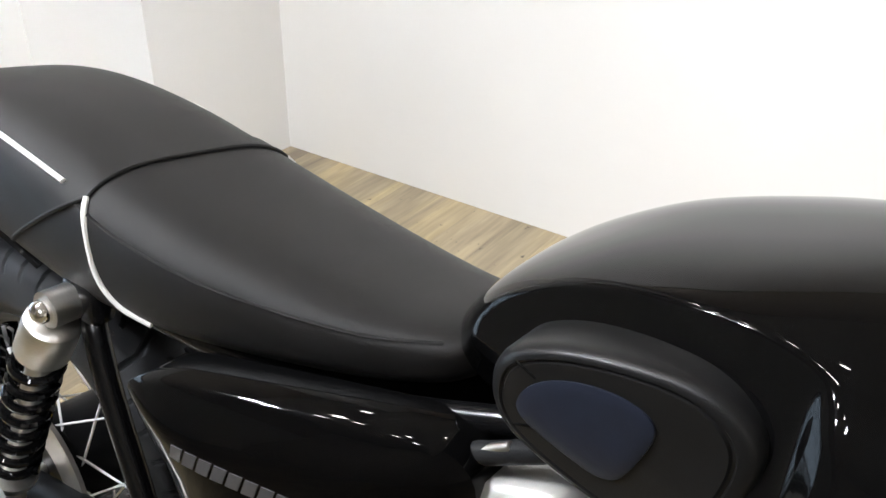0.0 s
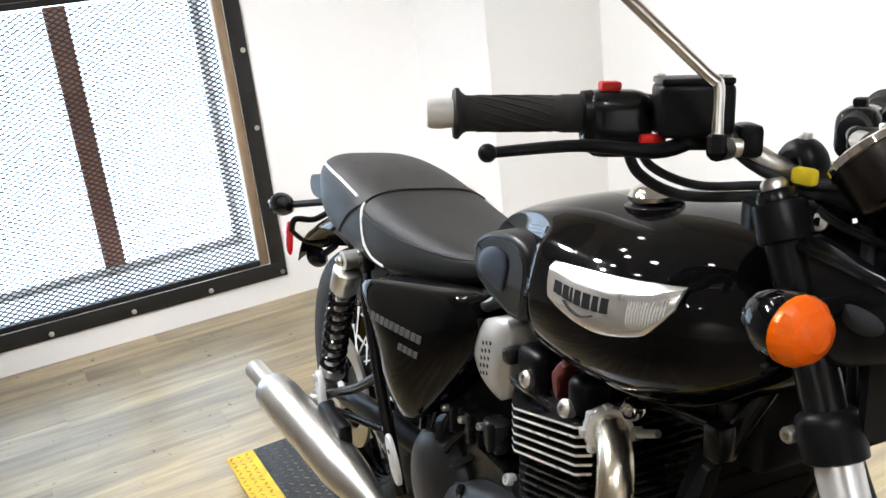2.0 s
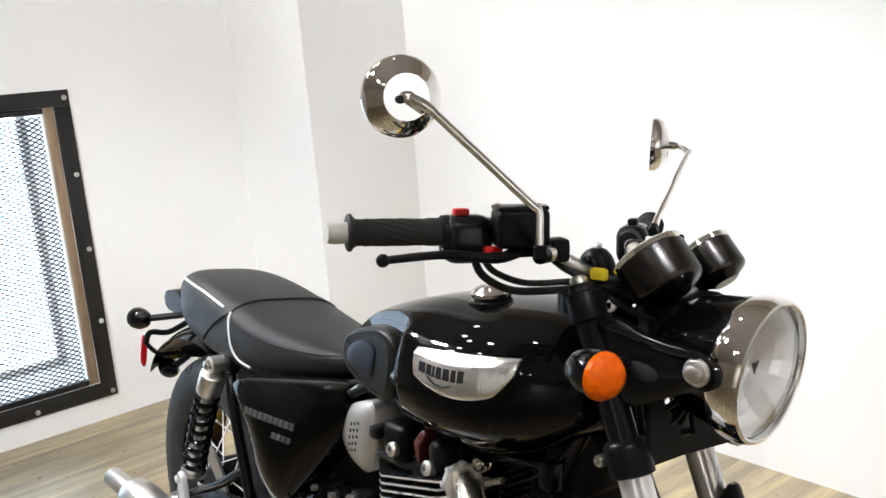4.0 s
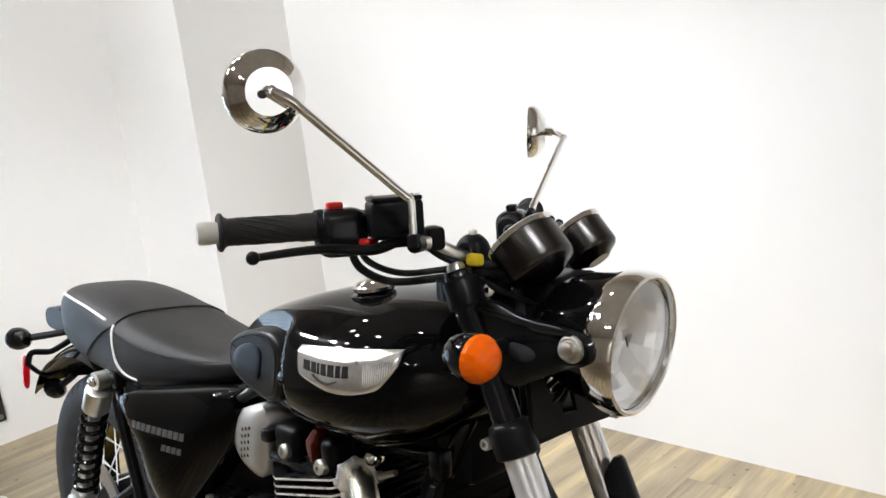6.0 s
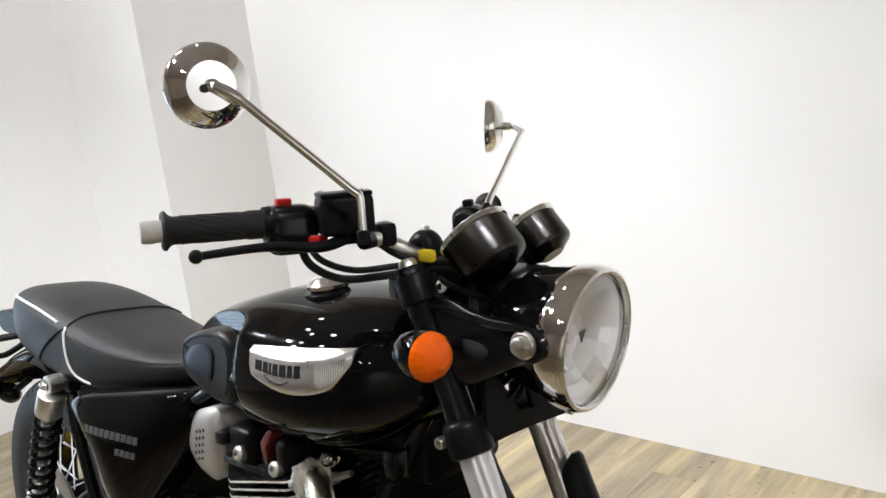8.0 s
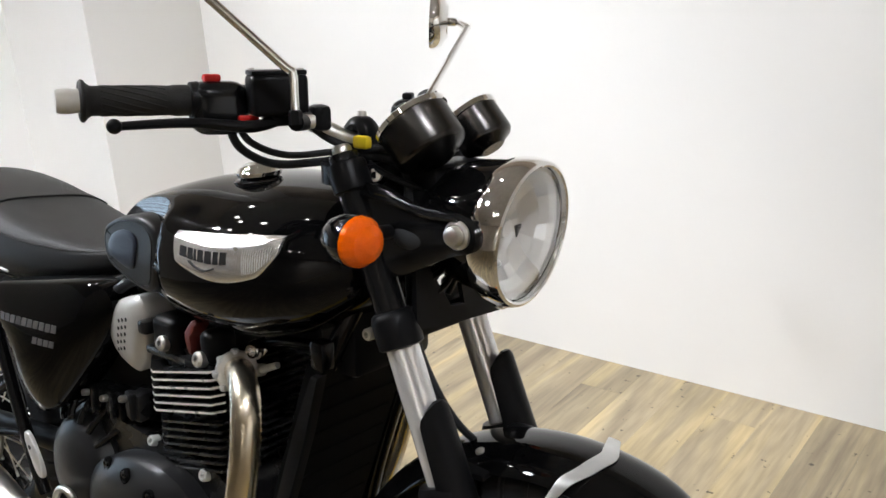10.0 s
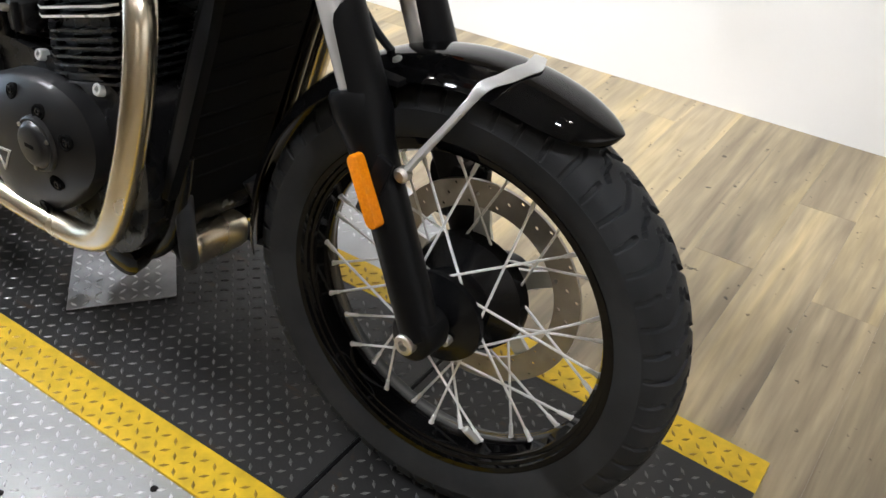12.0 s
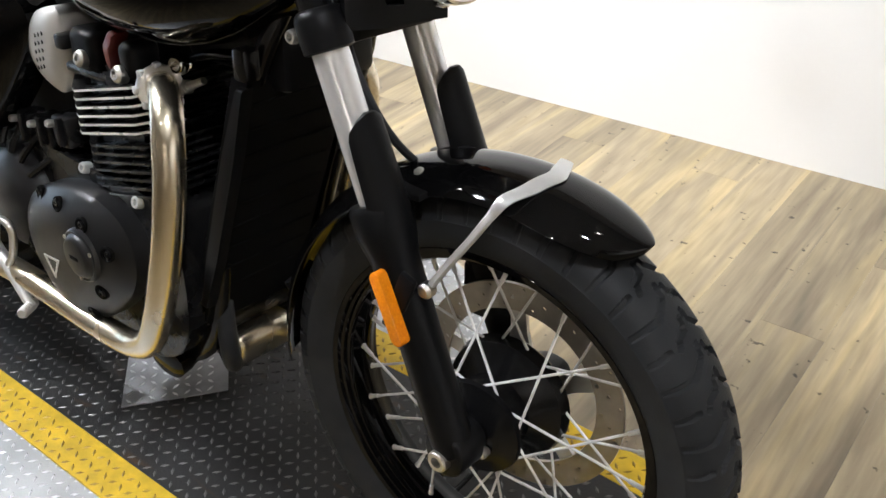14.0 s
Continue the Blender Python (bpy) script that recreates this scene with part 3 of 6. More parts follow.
def ramp_plate():
    p = tagged(empty("ramp_plate", pose(0, 0.056, FLOOR)), "black diamond-plate lift deck with yellow edge stripes", "lift plate")

    def leaf(name, x0, x1, y0, y1, material, label=""):
        loops = []
        for x in (x0, x1):
            z = plate_z(x + (1e-4 if x == x0 else -1e-4))
            loops.append([(x, y0, z - 0.006), (x, y1, z - 0.006), (x, y1, z), (x, y0, z)])
        bm = rings(B(), loops)
        bmesh.ops.bevel(bm, geom=list(bm.edges), offset=0.0008, segments=1, affect="EDGES")
        bmesh.ops.translate(bm, verts=bm.verts, vec=-p.location)
        return part(name, bm, material, p, label)
    g = 0.0052
    for n, x0, x1 in (("deck", PL_X0, PL_HINGE - g), ("flap", PL_HINGE + g, PL_X1)):
        leaf(n, x0, x1, PL_Y0 + STRIPE, PL_Y1 - STRIPE, PLATE_BLK, "worn black diamond plate")
        leaf("stripe", x0, x1, PL_Y0, PL_Y0 + STRIPE, YELLOW, "yellow painted edge")
        leaf("stripe", x0, x1, PL_Y1 - STRIPE, PL_Y1, YELLOW, "yellow painted edge")
    bm = B()
    box(bm, (-0.27, 0.056, -0.022), (1.6, 0.5, 0.03), 0.002)
    bmesh.ops.translate(bm, verts=bm.verts, vec=-p.location)
    part("underframe", bm, SATIN, p)
    bm = rod(B(), (PL_HINGE, PL_Y0 - 0.008, -0.002), (PL_HINGE, PL_Y1 - 0.004, -0.002), 0.0052)
    box(bm, (PL_HINGE, PL_Y0 - 0.010, -0.018), (0.011, 0.006, 0.036), 0.002)
    bmesh.ops.translate(bm, verts=bm.verts, vec=-p.location)
    part("hinge_pin", bm, SATIN, p)
    every = lambda x, y: abs(x - PL_HINGE) > 0.016
    tread_part("tread_pattern", p, [TREAD_WORN, YELLOW_BARS], [((PL_X0 + 0.005, PL_X1 - 0.005, PL_Y0 + STRIPE, PL_Y1 - STRIPE, plate_z, every), 0),
               ((PL_X0 + 0.005, PL_X1 - 0.005, PL_Y0, PL_Y0 + STRIPE, plate_z, every), 1),
               ((PL_X0 + 0.005, PL_X1 - 0.005, PL_Y1 - STRIPE, PL_Y1, plate_z, every), 1)], "raised tread bars")
    return p


ramp_plate()


def silver_tile():
    t = tagged(empty("plate_offcut", pose(-0.016, 0.008, 0.0028, 0, 0, 49)), "loose square of silver diamond plate lying on the black deck", "metal plate")
    part("sheet", box(B(), (0, 0, 0), (0.187, 0.187, 0.003), 0.0006), TILE, t)
    verts, faces = [], []
    treads(verts, faces, -0.092, 0.092, -0.092, 0.092, lambda x, y: 0.0015, lambda x, y: True)
    me = bpy.data.meshes.new("tread_pattern")
    me.from_pydata(verts, [], faces)
    me.materials.append(TREAD_LIT)
    ob = new("tread_pattern", me)
    ob.parent = t
    tagged(ob, kind="stuff")
    return t


silver_tile()

# ---- ceiling spots ----


def ceiling_spot(at, to):
    s = tagged(empty("ceiling_spot", look(at, to)), "unseen small black ceiling spotlight, switched on", "spotlight", "ceiling spotlights")
    part("can", lathe(B(), [(0.0, 0.0), (0.0, 0.03), (-0.11, 0.055), (-0.11, 0.05), (-0.06, 0.046)][::-1], (0, 0, 0.17), (0, 0, 1), 24, False), SATIN, s)
    part("bulb", lathe(B(), [(0.0, 0.0), (0.004, 0.03), (0.02, 0.044), (0.02, 0.0)], (0, 0, 0.09), (0, 0, 1), 20), BULB, s)
    up = (look(at, to).inverted().to_3x3() @ Vector((0, 0, 1)))
    part("stem", rod(B(), (0, 0, 0.15), Vector((0, 0, 0.15)) + up * (CEIL - at[2] - 0.15 * (look(at, to).to_3x3() @ Vector((0, 0, 1))).z + 0.002), 0.006), SATIN, s)
    return s


# unseen fixtures with a bulb but no beam, added for highlights on the tank
MORE_SPOTS = [((-1.62, 0.04, LAMP_Z), (-0.6, 0.3, 0.0)), ((-1.40, -0.20, LAMP_Z), (-0.4, 0.2, 0.0)), ((-0.86, -0.20, LAMP_Z), (0.2, 0.2, 0.0))]
for at, to in SPOTS + MORE_SPOTS:
    ceiling_spot(at, to)

# ---- the motorcycle: x forward, y to its left, z up, leaning on its side stand ----
bike = tagged(empty("motorcycle", pose(0.02, 0, -0.015, -6.12, -1.68, -2.70)), "black classic roadster motorcycle leaning on its side stand", "motorcycle")
FW = Vector((0.705, 0.003, 0.296))
STEER = radians(5)
RW = Vector((-0.735, -0.02, 0.31))


def fx(z):
    return 0.722 - 0.395 * (z - 0.304)


FORK_DIR = Vector((-0.395, 0, 1)).normalized()


def tyre(name, c, R, half, bead, around, parent, grooves, per):
    """A tyre with cut tread: lateral stations from bead to bead."""
    prof = [(-0.60, bead - 0.004), (-0.78, bead + 0.004), (-0.92, bead + 0.02), (-1.0, bead + 0.04), (-0.985, R - 0.036), (-0.90, R - 0.020), (-0.70, R - 0.0095), (-0.38, R - 0.0025), (0, R)]
    prof = prof + [(-y, r) for y, r in prof[-2::-1]]
    P = curve([(y * half, r, 0) for y, r in prof], 8)
    n = len(P)
    seglen = 2 * math.pi * R / per
    A = np.arange(around) / around * 2 * math.pi
    verts, faces = [], []
    lat = np.array([p.x / half for p in P])
    rad = np.array([p.y for p in P])
    ph = (np.arange(around) / around * per) % 1.0
    depth = np.zeros((around, n))
    for side in (-1, 1):
        s = lat * side
        a0 = (ph + (0.5 if side > 0 else 0)) % 1.0
        for (s0, p0), (s1, p1) in grooves:
            for wrap in (-1, 0, 1):
                X, Y = np.meshgrid(s * half * 1.25, (a0 + wrap) * seglen)
                ax, ay, bx, by = s0 * half * 1.25, p0 * seglen, s1 * half * 1.25, p1 * seglen
                dx, dy = bx - ax, by - ay
                u = np.clip(((X - ax) * dx + (Y - ay) * dy) / (dx * dx + dy * dy), 0, 1)
                d = np.hypot(X - ax - u * dx, Y - ay - u * dy)
                ok = (rad[None, :] > R - 0.034)
                depth = np.maximum(depth, np.where(ok, np.clip((0.0040 - d) / 0.0009, 0, 1) * 0.0055, 0))
    for i, a in enumerate(A):
        ca, sa = math.cos(a), math.sin(a)
        for j in range(n):
            r = rad[j] - depth[i, j]
            verts.append((c.x + r * ca, c.y + P[j].x, c.z + r * sa))
    for i in range(around):
        k = (i + 1) % around
        for j in range(n - 1):
            faces.append((i * n + j, i * n + j + 1, k * n + j + 1, k * n + j))
    me = bpy.data.meshes.new(name)
    me.from_pydata(verts, [], faces)
    me.materials.append(RUBBER)
    me.shade_smooth()
    me.set_sharp_from_angle(angle=radians(35))
    ob = new(name, me)
    ob.parent = parent
    return tagged(ob, "black treaded rubber tyre")


def rim(c, bead, half, parent):
    p = [(-half, bead + 0.008), (-half - 0.003, bead + 0.004), (-half - 0.002, bead - 0.003), (-half + 0.003, bead - 0.0045), (-half + 0.004, bead - 0.0085), (-half + 0.010, bead - 0.0095), (-half + 0.011, bead - 0.0135), (-half + 0.018, bead - 0.0145), (-0.012, bead - 0.020), (0, bead - 0.022)]
    p = p + [(-y, r) for y, r in p[-2::-1]]
    outer = [(half - 0.006, bead + 0.006), (half - 0.02, bead - 0.002), (-half + 0.02, bead - 0.002), (-half + 0.006, bead + 0.006)]
    bm = lathe(B(), p + outer + [p[0]], c, (0, 1, 0), 96, False)
    bmesh.ops.remove_doubles(bm, verts=bm.verts, dist=1e-6)
    return part("rim", bm, GLOSS, parent, "gloss black wheel rim")


def spokes(c, hub_r, rim_r, hub_y, count, parent):
    for i in range(count):
        a = 2 * math.pi * (i + 0.5) / count
        side = -1 if i % 2 else 1
        lean = radians(52) * (1 if (i // 2) % 2 else -1)
        ra = a + 0.02
        p0 = c + Vector((hub_r * math.cos(a + lean), side * hub_y, hub_r * math.sin(a + lean)))
        p1 = c + Vector((rim_r * math.cos(ra), side * 0.007, rim_r * math.sin(ra)))
        d = (p1 - p0).normalized()
        bm = rod(B(), p0, p1, 0.0018, segs=8)
        lathe(bm, [(0, 0.0029), (0.016, 0.0031), (0.018, 0.0042), (0.021, 0.004)], p1 - d * 0.02, d, 8)
        part("spoke", bm, SPOKE, parent)


def brake_disc(c, y, r0, r1, parent):
    """A drilled ring: every cell has its own hole."""
    bm = B()
    N, rows = 54, 3
    for face_y in (y - 0.0025, y + 0.0025):
        for k in range(rows):
            ra, rb = r0 + (r1 - r0) * k / rows, r0 + (r1 - r0) * (k + 1) / rows
            for i in range(N):
                a0, a1 = 2 * math.pi * i / N, 2 * math.pi * (i + 1) / N
                P = lambda r, a: Vector((c.x + r * math.cos(a), face_y, c.z + r * math.sin(a)))
                am, rm = (a0 + a1) / 2, (ra + rb) / 2
                outer = [P(ra, a0), P(ra, am), P(ra, a1), P(rm, a1), P(rb, a1), P(rb, am), P(rb, a0), P(rm, a0)]
                if (i + k) % 3 == 0:
                    h = 0.0034
                    cen = P(rm, am)
                    V0 = [bm.verts.new(p) for p in outer]
                    V1 = [bm.verts.new(cen + (p - cen).normalized() * h) for p in outer]
                    for q in range(8):
                        bm.faces.new((V0[q], V0[(q + 1) % 8], V1[(q + 1) % 8], V1[q]))
                else:
                    bm.faces.new([bm.verts.new(p) for p in outer])
    bmesh.ops.remove_doubles(bm, verts=bm.verts, dist=1e-6)
    lathe(bm, [(0, r1), (0.005, r1)], (c.x, y - 0.0025, c.z), (0, 1, 0), 108, False)
    lathe(bm, [(0, r0), (0.005, r0)], (c.x, y - 0.0025, c.z), (0, 1, 0), 108, False)
    return part("brake_disc", bm, DISC, parent, "drilled steel brake disc")


def wheel_front():
    w = part("front_wheel", lathe(B(), [(-0.058, 0.0), (-0.058, 0.034), (-0.052, 0.046), (-0.046, 0.062), (-0.04, 0.064), (-0.036, 0.05), (0.0, 0.05), (0.016, 0.07), (0.022, 0.082), (0.038, 0.086), (0.046, 0.08), (0.05, 0.05), (0.056, 0.03), (0.056, 0.0)], FW, (0, 1, 0), 48), FRAME_BLK, bike, "black hub laced with bright spokes")
    tyre("tyre", FW, 0.306, 0.0505, 0.228, 27 * 60, w, [((-0.97, 0.02), (-0.55, 0.02)), ((-0.55, 0.02), (-0.14, 0.24)), ((-0.14, 0.24), (-0.08, 0.42)), ((-0.95, 0.5), (-0.74, 0.54)), ((-0.52, 0.5), (-0.42, 0.64)), ((-0.42, 0.64), (-0.16, 0.70)), ((-0.16, 0.70), (-0.1, 0.86))], 27)
    rim(FW, 0.228, 0.038, w)
    spokes(FW, 0.056, 0.208, 0.04, 32, w)
    brake_disc(FW, 0.062, 0.112, 0.149, w)
    # the disc's carrier: five arms with round bobbins
    for i in range(5):
        a = 2 * math.pi * i / 5 + 0.4
        bm = B()
        u = Vector((math.cos(a), 0, math.sin(a)))
        v = Vector((-math.sin(a), 0, math.cos(a)))
        y = Vector((0, 0.066, 0))
        rings(bm, [[FW + y + u * r + v * s * w2 + Vector((0, dy, 0)) for s, dy in ((-1, -0.003), (1, -0.003), (1, 0.003), (-1, 0.003))] for r, w2 in ((0.04, 0.02), (0.08, 0.012), (0.118, 0.011))])
        part("carrier_arm", bm, ALU, w)
        part("bobbin", lathe(B(), [(-0.005, 0.010), (0.005, 0.010), (0.006, 0.006), (0.002, 0.005), (0.002, 0)], FW + y + u * 0.122, (0, -1, 0), 14), ALU, w)
    part("bearing_cover", lathe(B(), [(0, 0.026), (0.012, 0.026), (0.016, 0.018), (0.016, 0)], FW + Vector((0, -0.056, 0)), (0, -1, 0), 24), SATIN, w)
    part("hub_bolt", bolt(B(), FW + Vector((0.028, -0.06, -0.012)), (0, -1, 0), 0.006, 0.012), STEEL, w)
    # balance weight clipped to a spoke
    part("balance_weight", rod(B(), FW + Vector((0.045, -0.022, -0.175)), FW + Vector((0.062, -0.012, -0.197)), 0.0055, 0.0055, 10, 0.0015), ALU, w)
    return w


wheel_front()


def wheel_rear():
    w = part("rear_wheel", lathe(B(), [(-0.07, 0.0), (-0.07, 0.05), (-0.05, 0.07), (0.05, 0.07), (0.06, 0.05), (0.06, 0)], RW, (0, 1, 0), 32), SATIN, bike, "black wire-spoked rear wheel")
    tyre("tyre", RW, 0.322, 0.073, 0.214, 25 * 40, w, [((-0.97, 0.02), (-0.55, 0.05)), ((-0.55, 0.05), (-0.15, 0.30)), ((-0.95, 0.52), (-0.72, 0.56)), ((-0.5, 0.55), (-0.18, 0.76))], 25)
    rim(RW, 0.214, 0.054, w)
    spokes(RW, 0.06, 0.195, 0.055, 32, w)
    part("brake_disc", lathe(B(), [(-0.003, 0.085), (-0.003, 0.128), (0.003, 0.128), (0.003, 0.085)], RW + Vector((0, -0.085, 0)), (0, 1, 0), 48, False), DISC, w)
    part("axle_nut", lathe(B(), [(0, 0.02), (0.016, 0.02), (0.018, 0.012), (0.018, 0)], RW + Vector((0, -0.15, 0)), (0, -1, 0), 6), STEEL, w)
    part("axle", rod(B(), RW + Vector((0, -0.155, 0)), RW + Vector((0, 0.15, 0)), 0.011), STEEL, w)
    return w


wheel_rear()


def fork():
    top = Vector((fx(0.955), 0, 0.955))
    lows = Vector((fx(0.775), 0, 0.775))
    f = part("front_fork", box(B(), lows + Vector((-0.012, -0.008, -0.004)), (0.06, 0.16, 0.040), 0.010), SATIN, bike, "telescopic front fork in black and chrome")
    for s in (-1, 1):
        shift = -0.043 if s > 0 else 0.008
        y = 0.086 if s > 0 else -0.1
        at = lambda z: Vector((fx(z) + shift, y, z))
        leg = part("stanchion", rod(B(), at(0.53), at(0.775), 0.0205, segs=28), FORK_CHROME, f, "chromed fork tube")
        part("upper_tube", rod(B(), at(0.775), at(0.965), 0.0195, segs=24), FRAME_BLK, f)
        part("lower_clamp", lathe(B(), [(-0.022, 0.0235), (-0.02, 0.0275), (-0.003, 0.0285), (0.014, 0.0280), (0.021, 0.0255), (0.024, 0.021)], at(0.772), FORK_DIR, 28), SATIN, f)
        part("clamp_bolt", bolt(B(), at(0.772) + Vector((-0.03, s * 0.01, -0.008)), (0, s, 0), 0.008, 0.012), STEEL, f)
        part("upper_clamp", lathe(B(), [(-0.022, 0.0215), (-0.02, 0.0242), (0.010, 0.0245), (0.015, 0.0225), (0.015, 0.019)], at(0.955), FORK_DIR, 28), SATIN, f)
        part("fork_cap", lathe(B(), [(0.0, 0.012), (0.006, 0.012), (0.010, 0.009), (0.010, 0.006), (0.004, 0.005), (0.004, 0)], at(0.980), FORK_DIR, 20), STEEL, f)
        part("cap_ring", lathe(B(), [(0.0, 0.0195), (0.008, 0.0195), (0.012, 0.017), (0.012, 0.011)], at(0.968), FORK_DIR, 24), FRAME_BLK, f)
        # slider with its lug at the axle
        bm = lathe(B(), [(0.0, 0.02), (0.004, 0.0245), (0.06, 0.0255), (0.19, 0.026), (0.245, 0.0275), (0.268, 0.032), (0.280, 0.034), (0.305, 0.034), (0.312, 0.03), (0.312, 0.021)], at(0.305), FORK_DIR, 32)
        part("slider", bm, SATIN, f, "black fork slider")
        lug = soft([(fx(0.3) - 0.032, 0.335), (fx(0.3) + 0.026, 0.338), (fx(0.3) + 0.03, 0.30), (fx(0.3) + 0.012, 0.278), (fx(0.3) - 0.022, 0.28)], 2)
        part("axle_lug", prism(B(), lug, y - s * 0.022, y + s * 0.018, 0.004), SATIN, f)
        # guard blade standing in front of the tube
        loops = []
        for k in range(13):
            u = k / 12
            z = 0.585 + u * 0.112
            r = 0.0290 - 0.002 * u
            half = radians(82 - 10 * u) * (1 - 0.8 * max(0, (u - 0.7) / 0.3) ** 2.5)
            c = at(z) + Vector((0.009 if s < 0 else 0.018, 0, 0))
            ang = [-half + 2 * half * q / 12 for q in range(13)]
            loops.append([c + Vector((r * math.cos(a), r * math.sin(a), 0)) for a in ang] + [c + Vector(((r - 0.005) * math.cos(a), (r - 0.005) * math.sin(a), 0)) for a in ang[::-1]])
        part("fork_guard", rings(B(), loops), PLASTIC, f, "black plastic stanchion guard")
    # slotted panel under the headlight, above the lower yoke
    hole = [(-0.068, 0.846), (-0.045, 0.858), (-0.016, 0.836), (-0.004, 0.787), (-0.03, 0.790), (-0.044, 0.811)]
    rim_ = [(-0.092, 0.85), (-0.045, 0.88), (0.066, 0.87), (0.068, 0.76), (-0.03, 0.766), (-0.092, 0.774)]
    bm = B()
    V = [[[bm.verts.new((x, p[0], p[1])) for p in loop] for loop in (hole, rim_)] for x in (0.563, 0.570)]
    for i in range(6):
        j = (i + 1) % 6
        for h, o in V:
            bm.faces.new((h[i], h[j], o[j], o[i]))
        for q in (0, 1):
            bm.faces.new((V[0][q][i], V[0][q][j], V[1][q][j], V[1][q][i]))
    part("slotted_panel", bm, SATIN, f, "black slotted panel under the headlight")
    for p0, p1 in (((-0.062, 0.832), (-0.033, 0.853)), ((-0.053, 0.812), (-0.024, 0.838)), ((-0.033, 0.805), (-0.021, 0.845))):
        part("panel_bar", sweep(B(), [(0.567, *p0), (0.569, (p0[0] + p1[0]) / 2 + 0.004, (p0[1] + p1[1]) / 2 - 0.003), (0.567, *p1)], 0.0042, 8, 4), SATIN, f)
    # upper yoke
    out = soft([(top.x - 0.03, -0.118), (top.x + 0.02, -0.118), (top.x + 0.03, -0.07), (top.x - 0.005, 0.0), (top.x + 0.03, 0.07), (top.x + 0.02, 0.118), (top.x - 0.03, 0.118), (top.x - 0.075, 0.05), (top.x - 0.075, -0.05)], 2)
    part("upper_yoke", rings(B(), [[(p.x, p.y, z) for p in out] for z in (0.942, 0.966)]), SATIN, f)
    part("yoke_nut", lathe(B(), [(0, 0.02), (0.012, 0.02), (0.015, 0.015), (0.015, 0)], (top.x - 0.045, 0, 0.966), FORK_DIR, 24), STEEL, f)
    part("yoke_bolt", bolt(B(), (0.487, -0.07, 0.952), (0.6, -0.8, 0.1), 0.009, 0.012), STEEL, f)
    part("steering_stem", rod(B(), (fx(0.74) - 0.055, 0, 0.74), (fx(0.95) - 0.05, 0, 0.95), 0.03), FRAME_BLK, f)
    # amber side reflectors
    for s in (-1, 1):
        a, b = Vector((0.647, s * 0.1265, 0.525)), Vector((0.677, s * 0.1265, 0.458))
        d = (b - a).normalized()
        n = Vector((d.z, 0, -d.x))
        w = 0.0078
        pts = [b + w * (math.cos(t) * d + math.sin(t) * n) for t in (math.pi * (q / 8 - 0.5) for q in range(9))]
        pts += [a - w * (math.cos(t) * d + math.sin(t) * n) for t in (math.pi * (q / 8 - 0.5) for q in range(9))]
        rr = part("side_reflector", prism(B(), [(p.x, p.z) for p in pts], s * 0.127, s * 0.141, 0.002), AMBER, f, "amber side reflector")
        part("reflector_base", box(B(), (0.665, s * 0.122, 0.494), (0.022, 0.008, 0.085), 0.003, None), PLASTIC, f).data.transform(Matrix.Translation((0.665, 0, 0.494)) @ Matrix.Rotation(radians(22), 4, "Y") @ Matrix.Translation((-0.665, 0, -0.494)))
    # axle
    part("axle_end", lathe(B(), [(0, 0.0135), (0.01, 0.0135), (0.012, 0.0115), (0.012, 0.007), (0.003, 0.0065), (0.003, 0)], (0.723, -0.117, 0.305), (0, -1, 0), 20), STEEL, f, "hollow steel axle end")
    part("axle", rod(B(), FW + Vector((0, -0.115, 0)), FW + Vector((0, 0.115, 0)), 0.0095), STEEL, f)
    # brake caliper, hose and speed sensor wire on the far leg
    part("brake_caliper", box(B(), (0.628, 0.088, 0.41), (0.06, 0.05, 0.085), 0.012), SATIN, f)
    part("caliper_bracket", box(B(), (0.655, 0.1, 0.40), (0.04, 0.014, 0.09), 0.004), ENGINE_BLK, f)
    part("brake_hose", sweep(B(), [(0.63, 0.075, 0.46), (0.60, 0.03, 0.56), (0.595, -0.045, 0.64), (0.575, -0.07, 0.70), (0.54, -0.065, 0.76), (0.51, -0.04, 0.82)], 0.005, 8), RUBBER, f)
    return f


fork()


